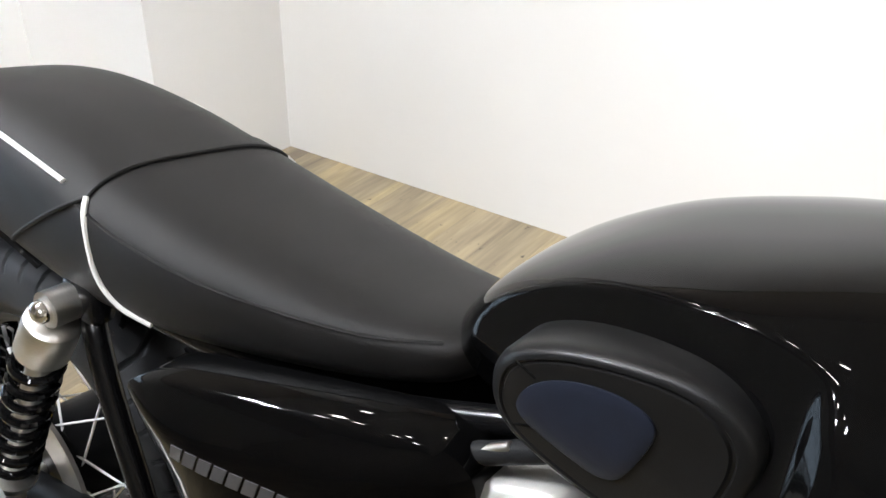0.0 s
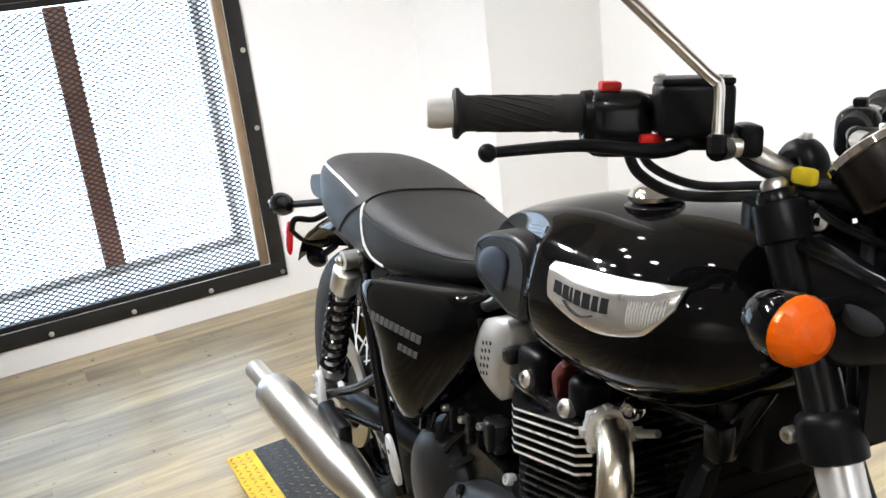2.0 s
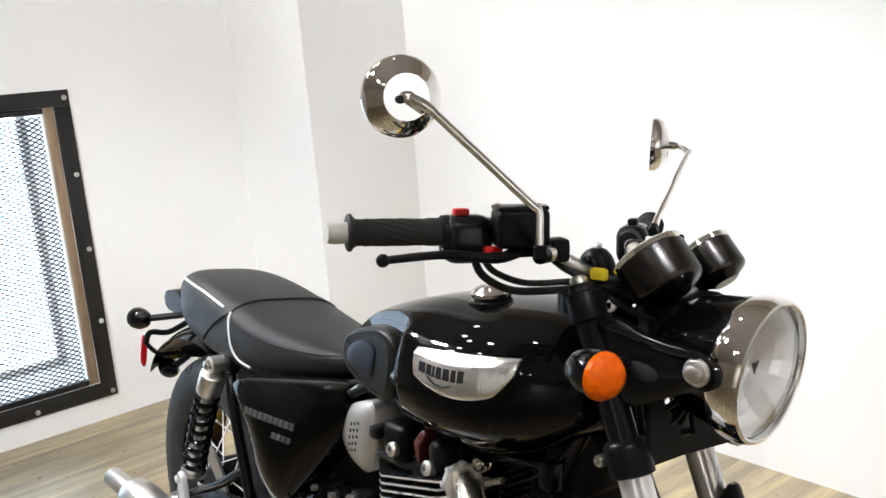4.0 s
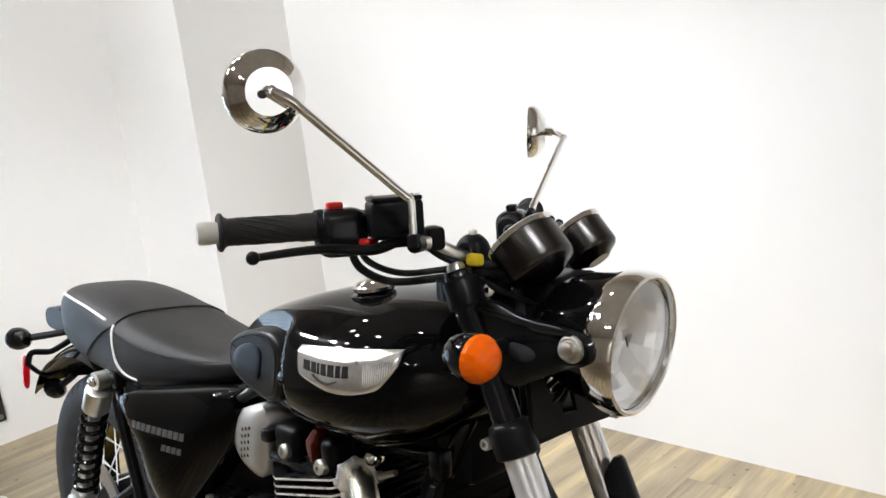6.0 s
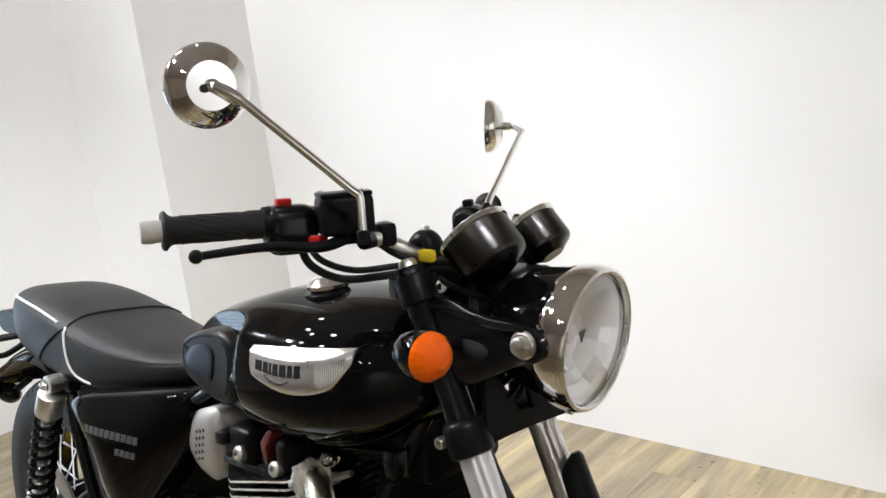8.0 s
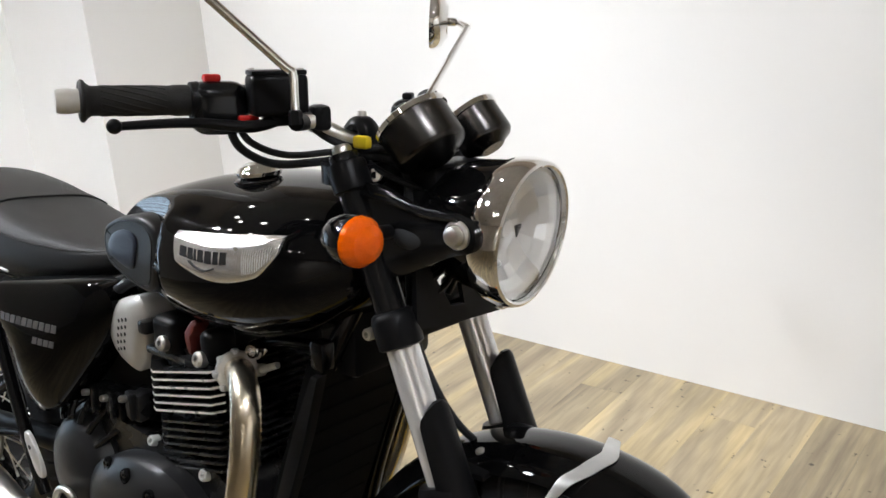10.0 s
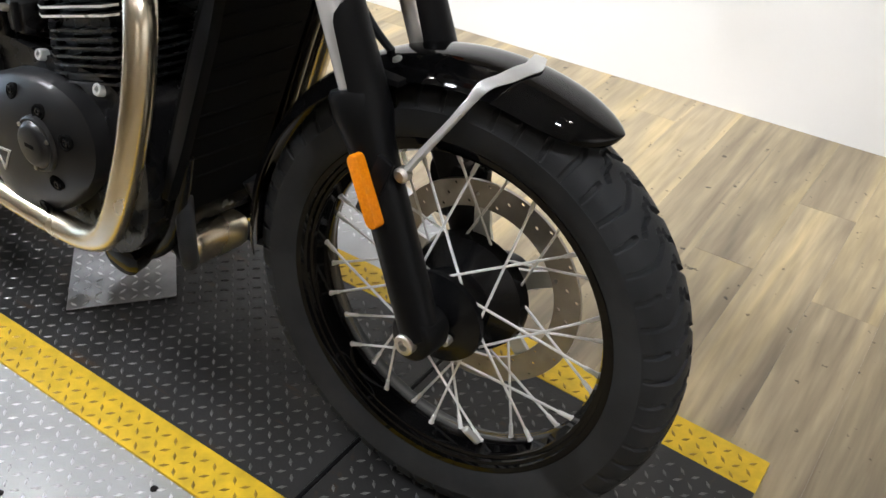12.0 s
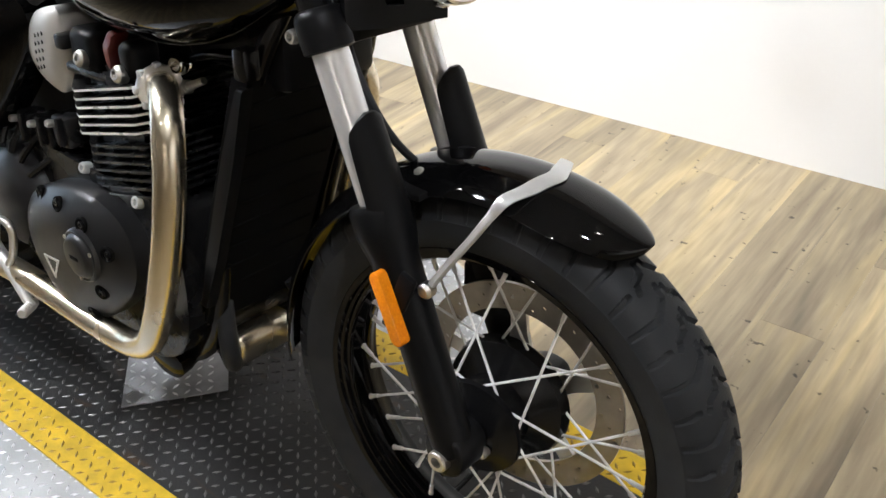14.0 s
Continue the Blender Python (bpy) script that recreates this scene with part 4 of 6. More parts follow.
def fender_front():
    def pt(a, s, off=0.0):
        """a: angle round the axle from the front; s: -1..1 across."""
        edge = 1.0
        if a < radians(77):
            edge = max(0.002, 1 - ((radians(77) - a) / radians(18.8)) ** 2.5) ** 0.5
        w = 0.064 * edge
        r = 0.324 + 0.018 * math.cos(a - radians(70)) + off - 0.024 * (abs(s) ** 2.6) * (0.1 + 0.9 * edge) - (0.004 if abs(s) > 0.96 else 0)
        return FW + Vector((r * math.cos(a), s * w, r * math.sin(a)))
    A = [radians(58.2 + (182 - 58.2) * (k / 90) ** 1.9) for k in range(91)]
    S = [-1 + 2 * k / 16 for k in range(17)]
    bm = rings(B(), [[pt(a, s) for s in S] + [pt(a, s * 0.985, -0.0025) for s in S[::-1]] for a in A])
    m = part("front_mudguard", bm, GLOSS, bike, "gloss black front mudguard", angle=50)
    # bright strap over the guard down to the fork legs
    a = radians(79)
    half = [FW + Vector((-0.026, -0.103, 0.215)), FW + Vector((-0.006, -0.093, 0.248)), FW + Vector((0.016, -0.082, 0.282)), FW + Vector((0.0315, -0.0735, 0.308)), FW + Vector((0.0445, -0.0665, 0.3285)), pt(a + 0.030, -0.62, 0.0024), pt(a + 0.012, -0.34, 0.0022), pt(a, 0, 0.0022)]
    wide = [0.0044, 0.0044, 0.0044, 0.0050, 0.0076, 0.0092, 0.0098, 0.0102]
    flip = lambda p: Vector((p.x, -p.y, p.z))
    line = curve(half + [flip(p) for p in half[-2::-1]], 5)
    wid = [float(np.interp(k / (len(line) - 1), np.linspace(0, 1, 15), wide + wide[-2::-1])) for k in range(len(line))]
    loops = []
    for k, p in enumerate(line):
        d = (line[min(len(line) - 1, k + 1)] - line[max(0, k - 1)]).normalized()
        r = (p - FW)
        out_ = Vector((r.x, 0, r.z)).normalized()
        fwd = Vector((out_.z, 0, -out_.x))
        fwd = (fwd - d * fwd.dot(d)).normalized()
        n_ = d.cross(fwd)
        t_ = 0.0021 if 14 < k < len(line) - 15 else 0.0042
        loops.append([p + wid[k] * cx * fwd + t_ * cy * n_ for cx, cy in ((-1, -0.42), (-0.6, -1), (0.6, -1), (1, -0.42), (1, 0.42), (0.6, 1), (-0.6, 1), (-1, 0.42))])
    part("stay", rings(B(), loops), ALU, m, "bright metal mudguard stay")
    for s in (-1, 1):
        part("stay_bolt", lathe(B(), [(-0.006, 0.0095), (0.004, 0.0095), (0.008, 0.006), (0.008, 0)], FW + Vector((-0.026, s * 0.104, 0.215)), (0, s, 0), 14), STEEL, m)
    part("inner_bracket", box(B(), FW + Vector((-0.08, 0, 0.306)), (0.05, 0.155, 0.008), 0.002), SATIN, m)
    for y in (-0.04, 0.0):
        part("bracket_bolt", lathe(B(), [(0, 0.007), (0.005, 0.007), (0.008, 0.003), (0.008, 0)], FW + Vector((-0.082, y, 0.316)), (0, 0, 1), 12), STEEL, m)
    return m


fender_front()

# ---- headlight, gauges, indicators ----
HL = Vector((0.664, -0.002, 0.889))
HL_AX = Vector((0.98, 0.12, -0.12)).normalized()
HL_R = 0.0835


def headlight():
    prof = [(-0.14, 0.0), (-0.137, 0.022), (-0.125, 0.046), (-0.1, 0.066), (-0.07, 0.077), (-0.028, 0.0845), (-0.028, 0.082), (-0.062, 0.07)]
    h = part("headlight", lathe(B(), prof, HL, HL_AX, 48), GLOSS, bike, "round headlight with black shell and chrome rim")
    part("chrome_rim", lathe(B(), [(-0.032, 0.083), (-0.031, 0.0866), (-0.027, 0.0884), (-0.020, 0.0900), (-0.010, 0.0908), (0.0, 0.0900), (0.006, 0.0875), (0.0075, 0.0840), (0.006, 0.0815), (-0.002, 0.0805), (-0.012, 0.0805)], HL, HL_AX, 64, False), CHROME, h)
    bowl = lathe(B(), [(-0.004, 0.0795), (-0.014, 0.0745), (-0.024, 0.064), (-0.031, 0.050), (-0.036, 0.034), (-0.040, 0.012)], HL, HL_AX, 22, False)
    rnd = random.Random(4)
    for v in bowl.verts:
        v.co += HL_AX * rnd.uniform(-0.0022, 0.0022) * (0.2 if (v.co - HL).length > 0.078 else 1)
    part("reflector", bowl, REFLECTOR, h, "faceted silver reflector", angle=8)
    part("bulb_shield", lathe(B(), [(-0.042, 0.013), (-0.034, 0.013), (-0.031, 0.011), (-0.03, 0)], HL, HL_AX, 20), REFLECTOR, h)
    part("rim_tab", box(B(), HL + Vector((-0.025, -0.02, -0.088)), (0.014, 0.012, 0.006), 0.002), CHROME, h)
    ob = part("lens", lathe(B(), [(-0.004, 0.081), (0.0, 0.080), (0.009, 0.06), (0.013, 0.032), (0.0145, 0.0), (0.012, 0.0), (0.0105, 0.032), (0.0065, 0.059), (-0.003, 0.078)], HL, HL_AX, 64, False), LENS_GLASS, h, "clear domed glass")
    ob.visible_shadow = False
    up = Vector((0, 0, 1))
    side = HL_AX.cross(up).normalized()
    upv = side.cross(HL_AX)
    # small dark triangular mark, and the flutes of the reflector
    bm = B()
    c = HL + HL_AX * -0.018
    v = [bm.verts.new(c + side * a * 0.008 + upv * b * 0.008) for a, b in ((-1, 1), (1, 1), (0, -0.9))]
    bm.faces.new(v)
    part("maker_mark", bmesh_thick(bm, HL_AX * 0.002), BLACK_MARK, h)
    part("position_lamp", lathe(B(), [(0, 0.005), (0.01, 0.005), (0.014, 0.002), (0.014, 0)], HL - HL_AX * 0.032 + side * 0.03 - upv * 0.035, HL_AX, 10), ALU, h)
    return h


def bmesh_thick(bm, d):
    got = bmesh.ops.extrude_face_region(bm, geom=list(bm.faces))
    bmesh.ops.translate(bm, vec=d, verts=[g for g in got["geom"] if isinstance(g, bmesh.types.BMVert)])
    return bm


headlight()


def headlight_brackets():
    for s in (-1, 1):
        out = soft([(0.485, 0.95), (0.53, 0.945), (0.57, 0.928), (0.63, 0.926), (0.665, 0.912), (0.664, 0.884), (0.635, 0.878), (0.60, 0.862), (0.55, 0.838), (0.515, 0.83), (0.507, 0.86), (0.495, 0.91)], 2)
        bm = pillow(B(), out, s * 0.092, s * 0.102, 0.006, 8, 5.0)
        br = part("headlight_bracket", bm, FRAME_BLK, bike, "black pressed headlight bracket")
        back = Matrix.Translation((-0.04 if s > 0 else 0, -0.008 if s > 0 else 0, 0))
        part("raised_edge", sweep(B(), [(0.50, s * 0.106, 0.935), (0.545, s * 0.108, 0.932), (0.60, s * 0.108, 0.922), (0.645, s * 0.107, 0.922)], 0.0045, 8), FRAME_BLK, br)
        part("rubber_bung", pillow(B(), soft([(0.545, 0.905), (0.59, 0.90), (0.60, 0.885), (0.575, 0.872), (0.545, 0.88)], 2), s * 0.104, s * 0.106, 0.006), RUBBER, br)
        part("bracket_bolt", lathe(B(), [(0, 0.0165), (0.004, 0.0165), (0.006, 0.014), (0.006, 0.0115), (0.013, 0.0105), (0.0155, 0.006), (0.0155, 0)], (0.643, s * 0.104, 0.903), (0, s, 0), 24), STEEL, br, "bright bracket bolt")
        for ob in (br, *br.children):
            ob.data.transform(back)


headlight_brackets()


def gauge(name, c, r, h, label):
    ax = Vector((-0.66, -0.03, 0.75)).normalized()
    g = part(name, lathe(B(), [(-h, 0.0), (-h, r * 0.45), (-h + 0.004, r * 0.6), (-h * 0.84, r * 0.88), (-h * 0.78, r * 0.965), (-h * 0.72, r * 0.99), (-0.004, r)], c, ax, 48), CUP, bike, label, angle=30)
    part("bezel", lathe(B(), [(-0.005, r), (-0.004, r + 0.002), (0.002, r + 0.002), (0.004, r - 0.001), (0.003, r - 0.004), (-0.002, r - 0.004)], c, ax, 40, False), CHROME, g, "chrome bezel")
    part("dial", lathe(B(), [(-0.004, r - 0.003), (-0.002, r - 0.003), (-0.002, 0)], c, ax, 40), PLASTIC, g)
    ob = part("glass", lathe(B(), [(0.0, r - 0.003), (0.0035, r * 0.6), (0.004, 0)], c, ax, 40, False), LENS_GLASS, g)
    ob.visible_shadow = False
    return g


gauge("speedometer", Vector((0.534, -0.056, 1.020)), 0.045, 0.062, "round black speedometer with chrome bezel")
gauge("tachometer", Vector((0.530, 0.056, 1.018)), 0.036, 0.055, "round black rev counter with chrome bezel")
part("gauge_bracket", box(B(), (0.54, 0, 0.95), (0.06, 0.11, 0.03), 0.008), SATIN, bike)
# plain dark block added for the mass of wiring that fills this gap
part("junction_box", box(B(), (0.512, 0.005, 0.902), (0.085, 0.135, 0.085), 0.022, None, 3), MATT_BLK, bike)
for k_ in range(4):
    part("wiring_loom", sweep(B(), [(0.50, -0.06 + 0.03 * k_, 0.86), (0.535, -0.07 + 0.035 * k_, 0.90), (0.52, -0.05 + 0.03 * k_, 0.955), (0.47, -0.03 + 0.02 * k_, 0.965)], 0.006, 8), RUBBER, bike)
part("yellow_tag", box(B(), (0.480, -0.084, 0.993), (0.024, 0.012, 0.016), 0.004), YELLOW_TAG, bike, "small yellow tag")
part("indicator_harness", sweep(B(), [(0.47, -0.07, 0.97), (0.51, -0.075, 0.955), (0.545, -0.05, 0.938), (0.57, 0.0, 0.935)], 0.004, 8), RUBBER, bike)


def indicator(c, ax, lens, stalk_to, label, r=0.0275):
    ax = Vector(ax).normalized()
    i = part("indicator", lathe(B(), [(-0.045, 0.0), (-0.043, r * 0.35), (-0.03, r * 0.75), (-0.012, r * 0.98), (0.0, r), (0.004, r)], c, ax, 32), GLOSS, bike, label)
    part("lens", lathe(B(), [(0.004, r * 0.985), (0.01, r * 0.96), (0.02, r * 0.72), (0.026, r * 0.35), (0.0275, 0.0)], c, ax, 20), lens, i, angle=6)
    part("stalk", sweep(B(), [Vector(c) - ax * 0.015, (Vector(c) + Vector(stalk_to)) / 2 - ax * 0.008, stalk_to], 0.0085, 12), SATIN, i)
    return i


indicator((0.594, -0.209, 0.909), (1, -0.05, -0.05), ORANGE, (0.545, -0.11, 0.895), "front indicator with orange dome lens", 0.0285)
indicator((0.478, 0.15, 0.885), (1, 0.1, -0.05), ORANGE, (0.48, 0.10, 0.88), "front indicator with orange dome lens", 0.0285)

# ---- bars ----


def handlebar():
    F = Vector((0.291, -0.331, 1.049))
    S = Vector((0.352, -0.185, 1.044))
    d = (S - F).normalized()
    mir = lambda p: Vector((p[0] - 0.012 + 0.12 * p[1] * (-p[1] > 0.1), -p[1] * 0.94, p[2] - 0.012 - 0.03 * (-p[1] > 0.1)))
    right = [F, S, (0.385, -0.135, 1.036), (0.425, -0.095, 1.008), (0.445, -0.07, 0.992), (0.452, -0.03, 0.988)]
    bar = part("handlebar", sweep(B(), right + [mir(p) for p in right[::-1]], 0.0111, 16), STEEL, bike, "bright tubular handlebar")
    for y in (-0.058, 0.045):
        part("riser", sweep(B(), [(0.436, y, 0.952), (0.436, y, 0.985), (0.440, y, 1.004), (0.452, y, 1.012), (0.464, y, 1.006), (0.470, y, 0.985), (0.472, y, 0.952)], 0.0105, 12, 5, 1.5, (0, 1, 0)), SATIN, bar)
        part("riser_bolt", bolt(B(), (0.454, y, 1.021), (0, 0, 1), 0.006, 0.006), STEEL, bar)
    for sgn in (-1, 1):
        q = (lambda p: Vector(p)) if sgn < 0 else mir
        f, s = q(F), q(S)
        d = (s - f).normalized()
        g = part("grip", lathe(B(), [(0, 0.012), (0, 0.0215), (0.002, 0.0235), (0.005, 0.0235), (0.008, 0.0195), (0.012, 0.0168), (0.05, 0.0162), (0.098, 0.0168), (0.102, 0.0178), (0.118, 0.0178), (0.12, 0.0172), (0.122, 0.012)], f, d, 28), GRIP, bar, "ribbed black rubber grip")
        part("bar_end", lathe(B(), [(-0.024, 0.0), (-0.024, 0.012), (-0.021, 0.0138), (-0.011, 0.0142), (-0.004, 0.0132), (0, 0.0132)], f, d, 24), BARWHITE, bar, "pale bar-end weight")
        # slanting ribs on the grip
        for k in range(14):
            a0 = 2 * math.pi * k / 14
            x = d.orthogonal().normalized()
            y = d.cross(x)
            pts = [f + d * (0.022 + 0.07 * u) + (0.0168 - 0.0004) * (math.cos(a0 + 1.2 * u) * x + math.sin(a0 + 1.2 * u) * y) for u in (0, 0.33, 0.66, 1)]
            part("grip_rib", sweep(B(), pts, 0.0011, 6, 3), GRIP, g)
        # switch housing
        c = f + d * 0.151
        o = Matrix.Translation(c) @ d.to_track_quat("Y", "Z").to_matrix().to_4x4()
        hs = part("switch_housing", box(B(), (0, 0.002, -0.009), (0.05, 0.066, 0.062), 0.018, o, 4), FRAME_BLK, bar, "black switch housing")
        part("housing_collar", lathe(B(), [(-0.033, 0.017), (-0.031, 0.021), (-0.022, 0.022), (-0.02, 0.02)], c, d, 24), SATIN, hs)
        part("housing_neck", lathe(B(), [(0.02, 0.021), (0.032, 0.018), (0.05, 0.016), (0.052, 0.012)], c, d, 20), PLASTIC, hs)
        part("switch", box(B(), (0.003, -0.006, 0.0255), (0.016, 0.02, 0.009), 0.003, o), RED if sgn < 0 else PLASTIC, hs, "red kill switch" if sgn < 0 else "")
        part("starter_button", box(B(), (0.027 * (1 if sgn < 0 else -1), 0.03, -0.022), (0.01, 0.024, 0.012), 0.003, o), RED if sgn < 0 else PLASTIC, hs)
        # lever and its perch
        lv = [c + d * 0.05 + Vector((0.035, 0, -0.022)), c + d * 0.0 + Vector((0.06, 0, -0.028)), c - d * 0.07 + Vector((0.068, 0, -0.022)), q((0.412, -0.360, 1.030)) if sgn < 0 else c - d * 0.15 + Vector((0.062, 0, -0.02))]
        part("lever", sweep(B(), lv, [0.0095, 0.0095, 0.0075, 0.0058], 12, 6, 0.75), SATIN, bar, "black brake lever" if sgn < 0 else "black clutch lever")
        bm = B()
        bmesh.ops.create_uvsphere(bm, u_segments=14, v_segments=10, radius=0.0078, matrix=Matrix.Translation(lv[-1]))
        part("lever_ball", bm, SATIN, bar)
        part("lever_perch", box(B(), (0.024 if sgn < 0 else -0.024, 0.062, -0.008), (0.05, 0.03, 0.028), 0.007, o), SATIN, bar)
    return bar


BAR = handlebar()


def reservoir():
    o = pose(0.405, -0.147, 1.050, 0, 0, -28)
    r = part("brake_reservoir", box(B(), (0, 0, 0), (0.048, 0.067, 0.048), 0.007, o, 3), PLASTIC, bike, "square black brake fluid reservoir")
    part("lid", box(B(), (0, 0, 0.0255), (0.045, 0.064, 0.006), 0.002, o), PLASTIC, r)
    for a, b in ((-0.02, -0.03), (0.02, 0.03)):
        part("lid_screw", bolt(B(), o @ Vector((a * 0.85, b * 0.85, 0.0285)), (0, 0, 1), 0.004, 0.002), STEEL, r)
    part("foot", box(B(), (0.0, 0.01, -0.028), (0.03, 0.05, 0.016), 0.004, o), SATIN, r)
    part("clamp", box(B(), (0.008, 0.048, -0.028), (0.034, 0.022, 0.03), 0.006, o), SATIN, r)
    part("mirror_boss", sweep(B(), [(0.425, -0.12, 1.022), (0.45, -0.145, 1.02), (0.466, -0.172, 1.022)], 0.0095, 12), SATIN, r)
    part("clamp_bolt", rod(B(), (0.450, -0.152, 1.022), (0.460, -0.138, 1.020), 0.008, None, 14, 0.002), STEEL, r)
    return r


reservoir()


def mirror(name, base, bend, neck, c, ax, r, label):
    m = part(name, lathe(B(), [(0.0105, 0.0), (0.0105, r * 0.30), (0.010, r * 0.56), (0.0075, r * 0.60), (0.006, r * 0.64), (-0.001, r * 0.88), (-0.011, r * 0.985), (-0.017, r), (-0.021, r * 0.985), (-0.021, r * 0.93)], c, ax, 56), CHROME, bike, label)
    part("glass", lathe(B(), [(-0.0195, r * 0.94), (-0.0205, r * 0.94), (-0.0205, 0)], c, ax, 40), MIRROR, m)
    ca = Vector(ax).normalized()
    joint = Vector(c) + ca * 0.026
    part("arm", sweep(B(), [base, (Vector(base) + Vector(bend)) / 2, bend, Vector(bend) * 0.93 + Vector(neck) * 0.07, Vector(bend) * 0.5 + Vector(neck) * 0.5, neck], 0.0052, 14, 5), CHROME, m, "chrome mirror arm")
    part("joint", sweep(B(), [neck, (Vector(neck) + joint) / 2 + Vector((0, 0, 0.001)), joint], [0.0062, 0.0068, 0.0058], 12), CHROME, m)
    part("joint_cap", lathe(B(), [(0.010, 0.0075), (0.022, 0.0075), (0.027, 0.004), (0.027, 0)], c, ax, 16), CHROME, m)
    part("screw", lathe(B(), [(0.0118, 0.0048), (0.0125, 0.0048), (0.0128, 0)], Vector(c) + Vector((0, -0.009, -0.003)), ax, 12), BLACK_MARK, m)
    part("base_nut", lathe(B(), [(-0.006, 0.008), (0.008, 0.008), (0.01, 0.006)], base, Vector(bend) - Vector(base), 6), SATIN, m)
    return m


mirror("mirror", (0.466, -0.172, 1.026), (0.464, -0.172, 1.076), (0.404, -0.281, 1.193), (0.368, -0.295, 1.211), (0.93, -0.36, -0.06), 0.049, "round chrome mirror on an angled chrome arm")
mirror("mirror", (0.375, 0.15, 1.022), (0.36, 0.178, 1.036), (0.243, 0.408, 1.129), (0.178, 0.42, 1.141), (0.80, 0.60, -0.06), 0.049, "round chrome mirror on an angled chrome arm")

for pts, r in (([(0.345, -0.175, 1.02), (0.345, -0.16, 0.985), (0.37, -0.13, 0.963), (0.42, -0.1, 0.966), (0.48, -0.07, 0.975), (0.52, -0.05, 0.965)], 0.0055),
               ([(0.355, -0.17, 1.02), (0.36, -0.155, 0.992), (0.39, -0.125, 0.975), (0.44, -0.09, 0.979), (0.50, -0.06, 0.983), (0.53, -0.03, 0.97)], 0.0045),
               ([(0.41, -0.12, 1.03), (0.43, -0.10, 1.0), (0.46, -0.08, 0.985), (0.50, -0.05, 0.985)], 0.005),
               ([(0.33, 0.2, 1.02), (0.37, 0.15, 0.975), (0.44, 0.08, 0.97), (0.5, 0.04, 0.965)], 0.005)):
    part("control_cable", sweep(B(), pts, r, 10), RUBBER, bike)

# ---- tank ----
TX = [-0.118, -0.10, -0.07, -0.03, 0.02, 0.09, 0.17, 0.26, 0.34, 0.41, 0.455, 0.482, 0.495]
TW = [0.02, 0.060, 0.094, 0.122, 0.146, 0.167, 0.178, 0.180, 0.172, 0.146, 0.108, 0.066, 0.02]
TB = [0.765, 0.752, 0.742, 0.735, 0.729, 0.722, 0.712, 0.706, 0.714, 0.738, 0.768, 0.80, 0.83]
TT_ = [0.776, 0.799, 0.833, 0.861, 0.885, 0.905, 0.922, 0.929, 0.927, 0.915, 0.893, 0.868, 0.855]
TANK_Y = -0.008
TN, TNL = 2.08, 3.0


def tank_dims(x):
    w, zb, zt = cr(TX, TW, x), cr(TX, TB, x), cr(TX, TT_, x)
    return w, zb, zt, zb + 0.52 * (zt - zb)


def shoulder(x):
    """How square the upper half of the section is at x."""
    k = max(0.0, min(1.0, (0.26 - x) / 0.16))
    return TN + 0.7 * k * k * (3 - 2 * k)


def knee(x, z, y):
    """How far the flat knee face cuts into a side that stands y out at x, z."""
    plane = 0.131 + 0.31 * (x - 0.06) + 1.5 * max(0.0, x - 0.168) - 0.31 * max(-0.02, z - 0.81) - 0.5 * max(0.0, 0.80 - z)
    d = y - plane
    return 0.0 if d <= 0 else d * d / (d + 0.0012)


def tank_y(x, z):
    w, zb, zt, zm = tank_dims(x)
    t, n = ((z - zm) / (zt - zm), shoulder(x)) if z > zm else ((zm - z) / (zm - zb), TNL)
    y = w * max(0.0, 1 - min(1, abs(t)) ** n) ** (1 / n)
    return y - knee(x, z, y)


def spow(v, p):
    return math.copysign(abs(v) ** p, v)


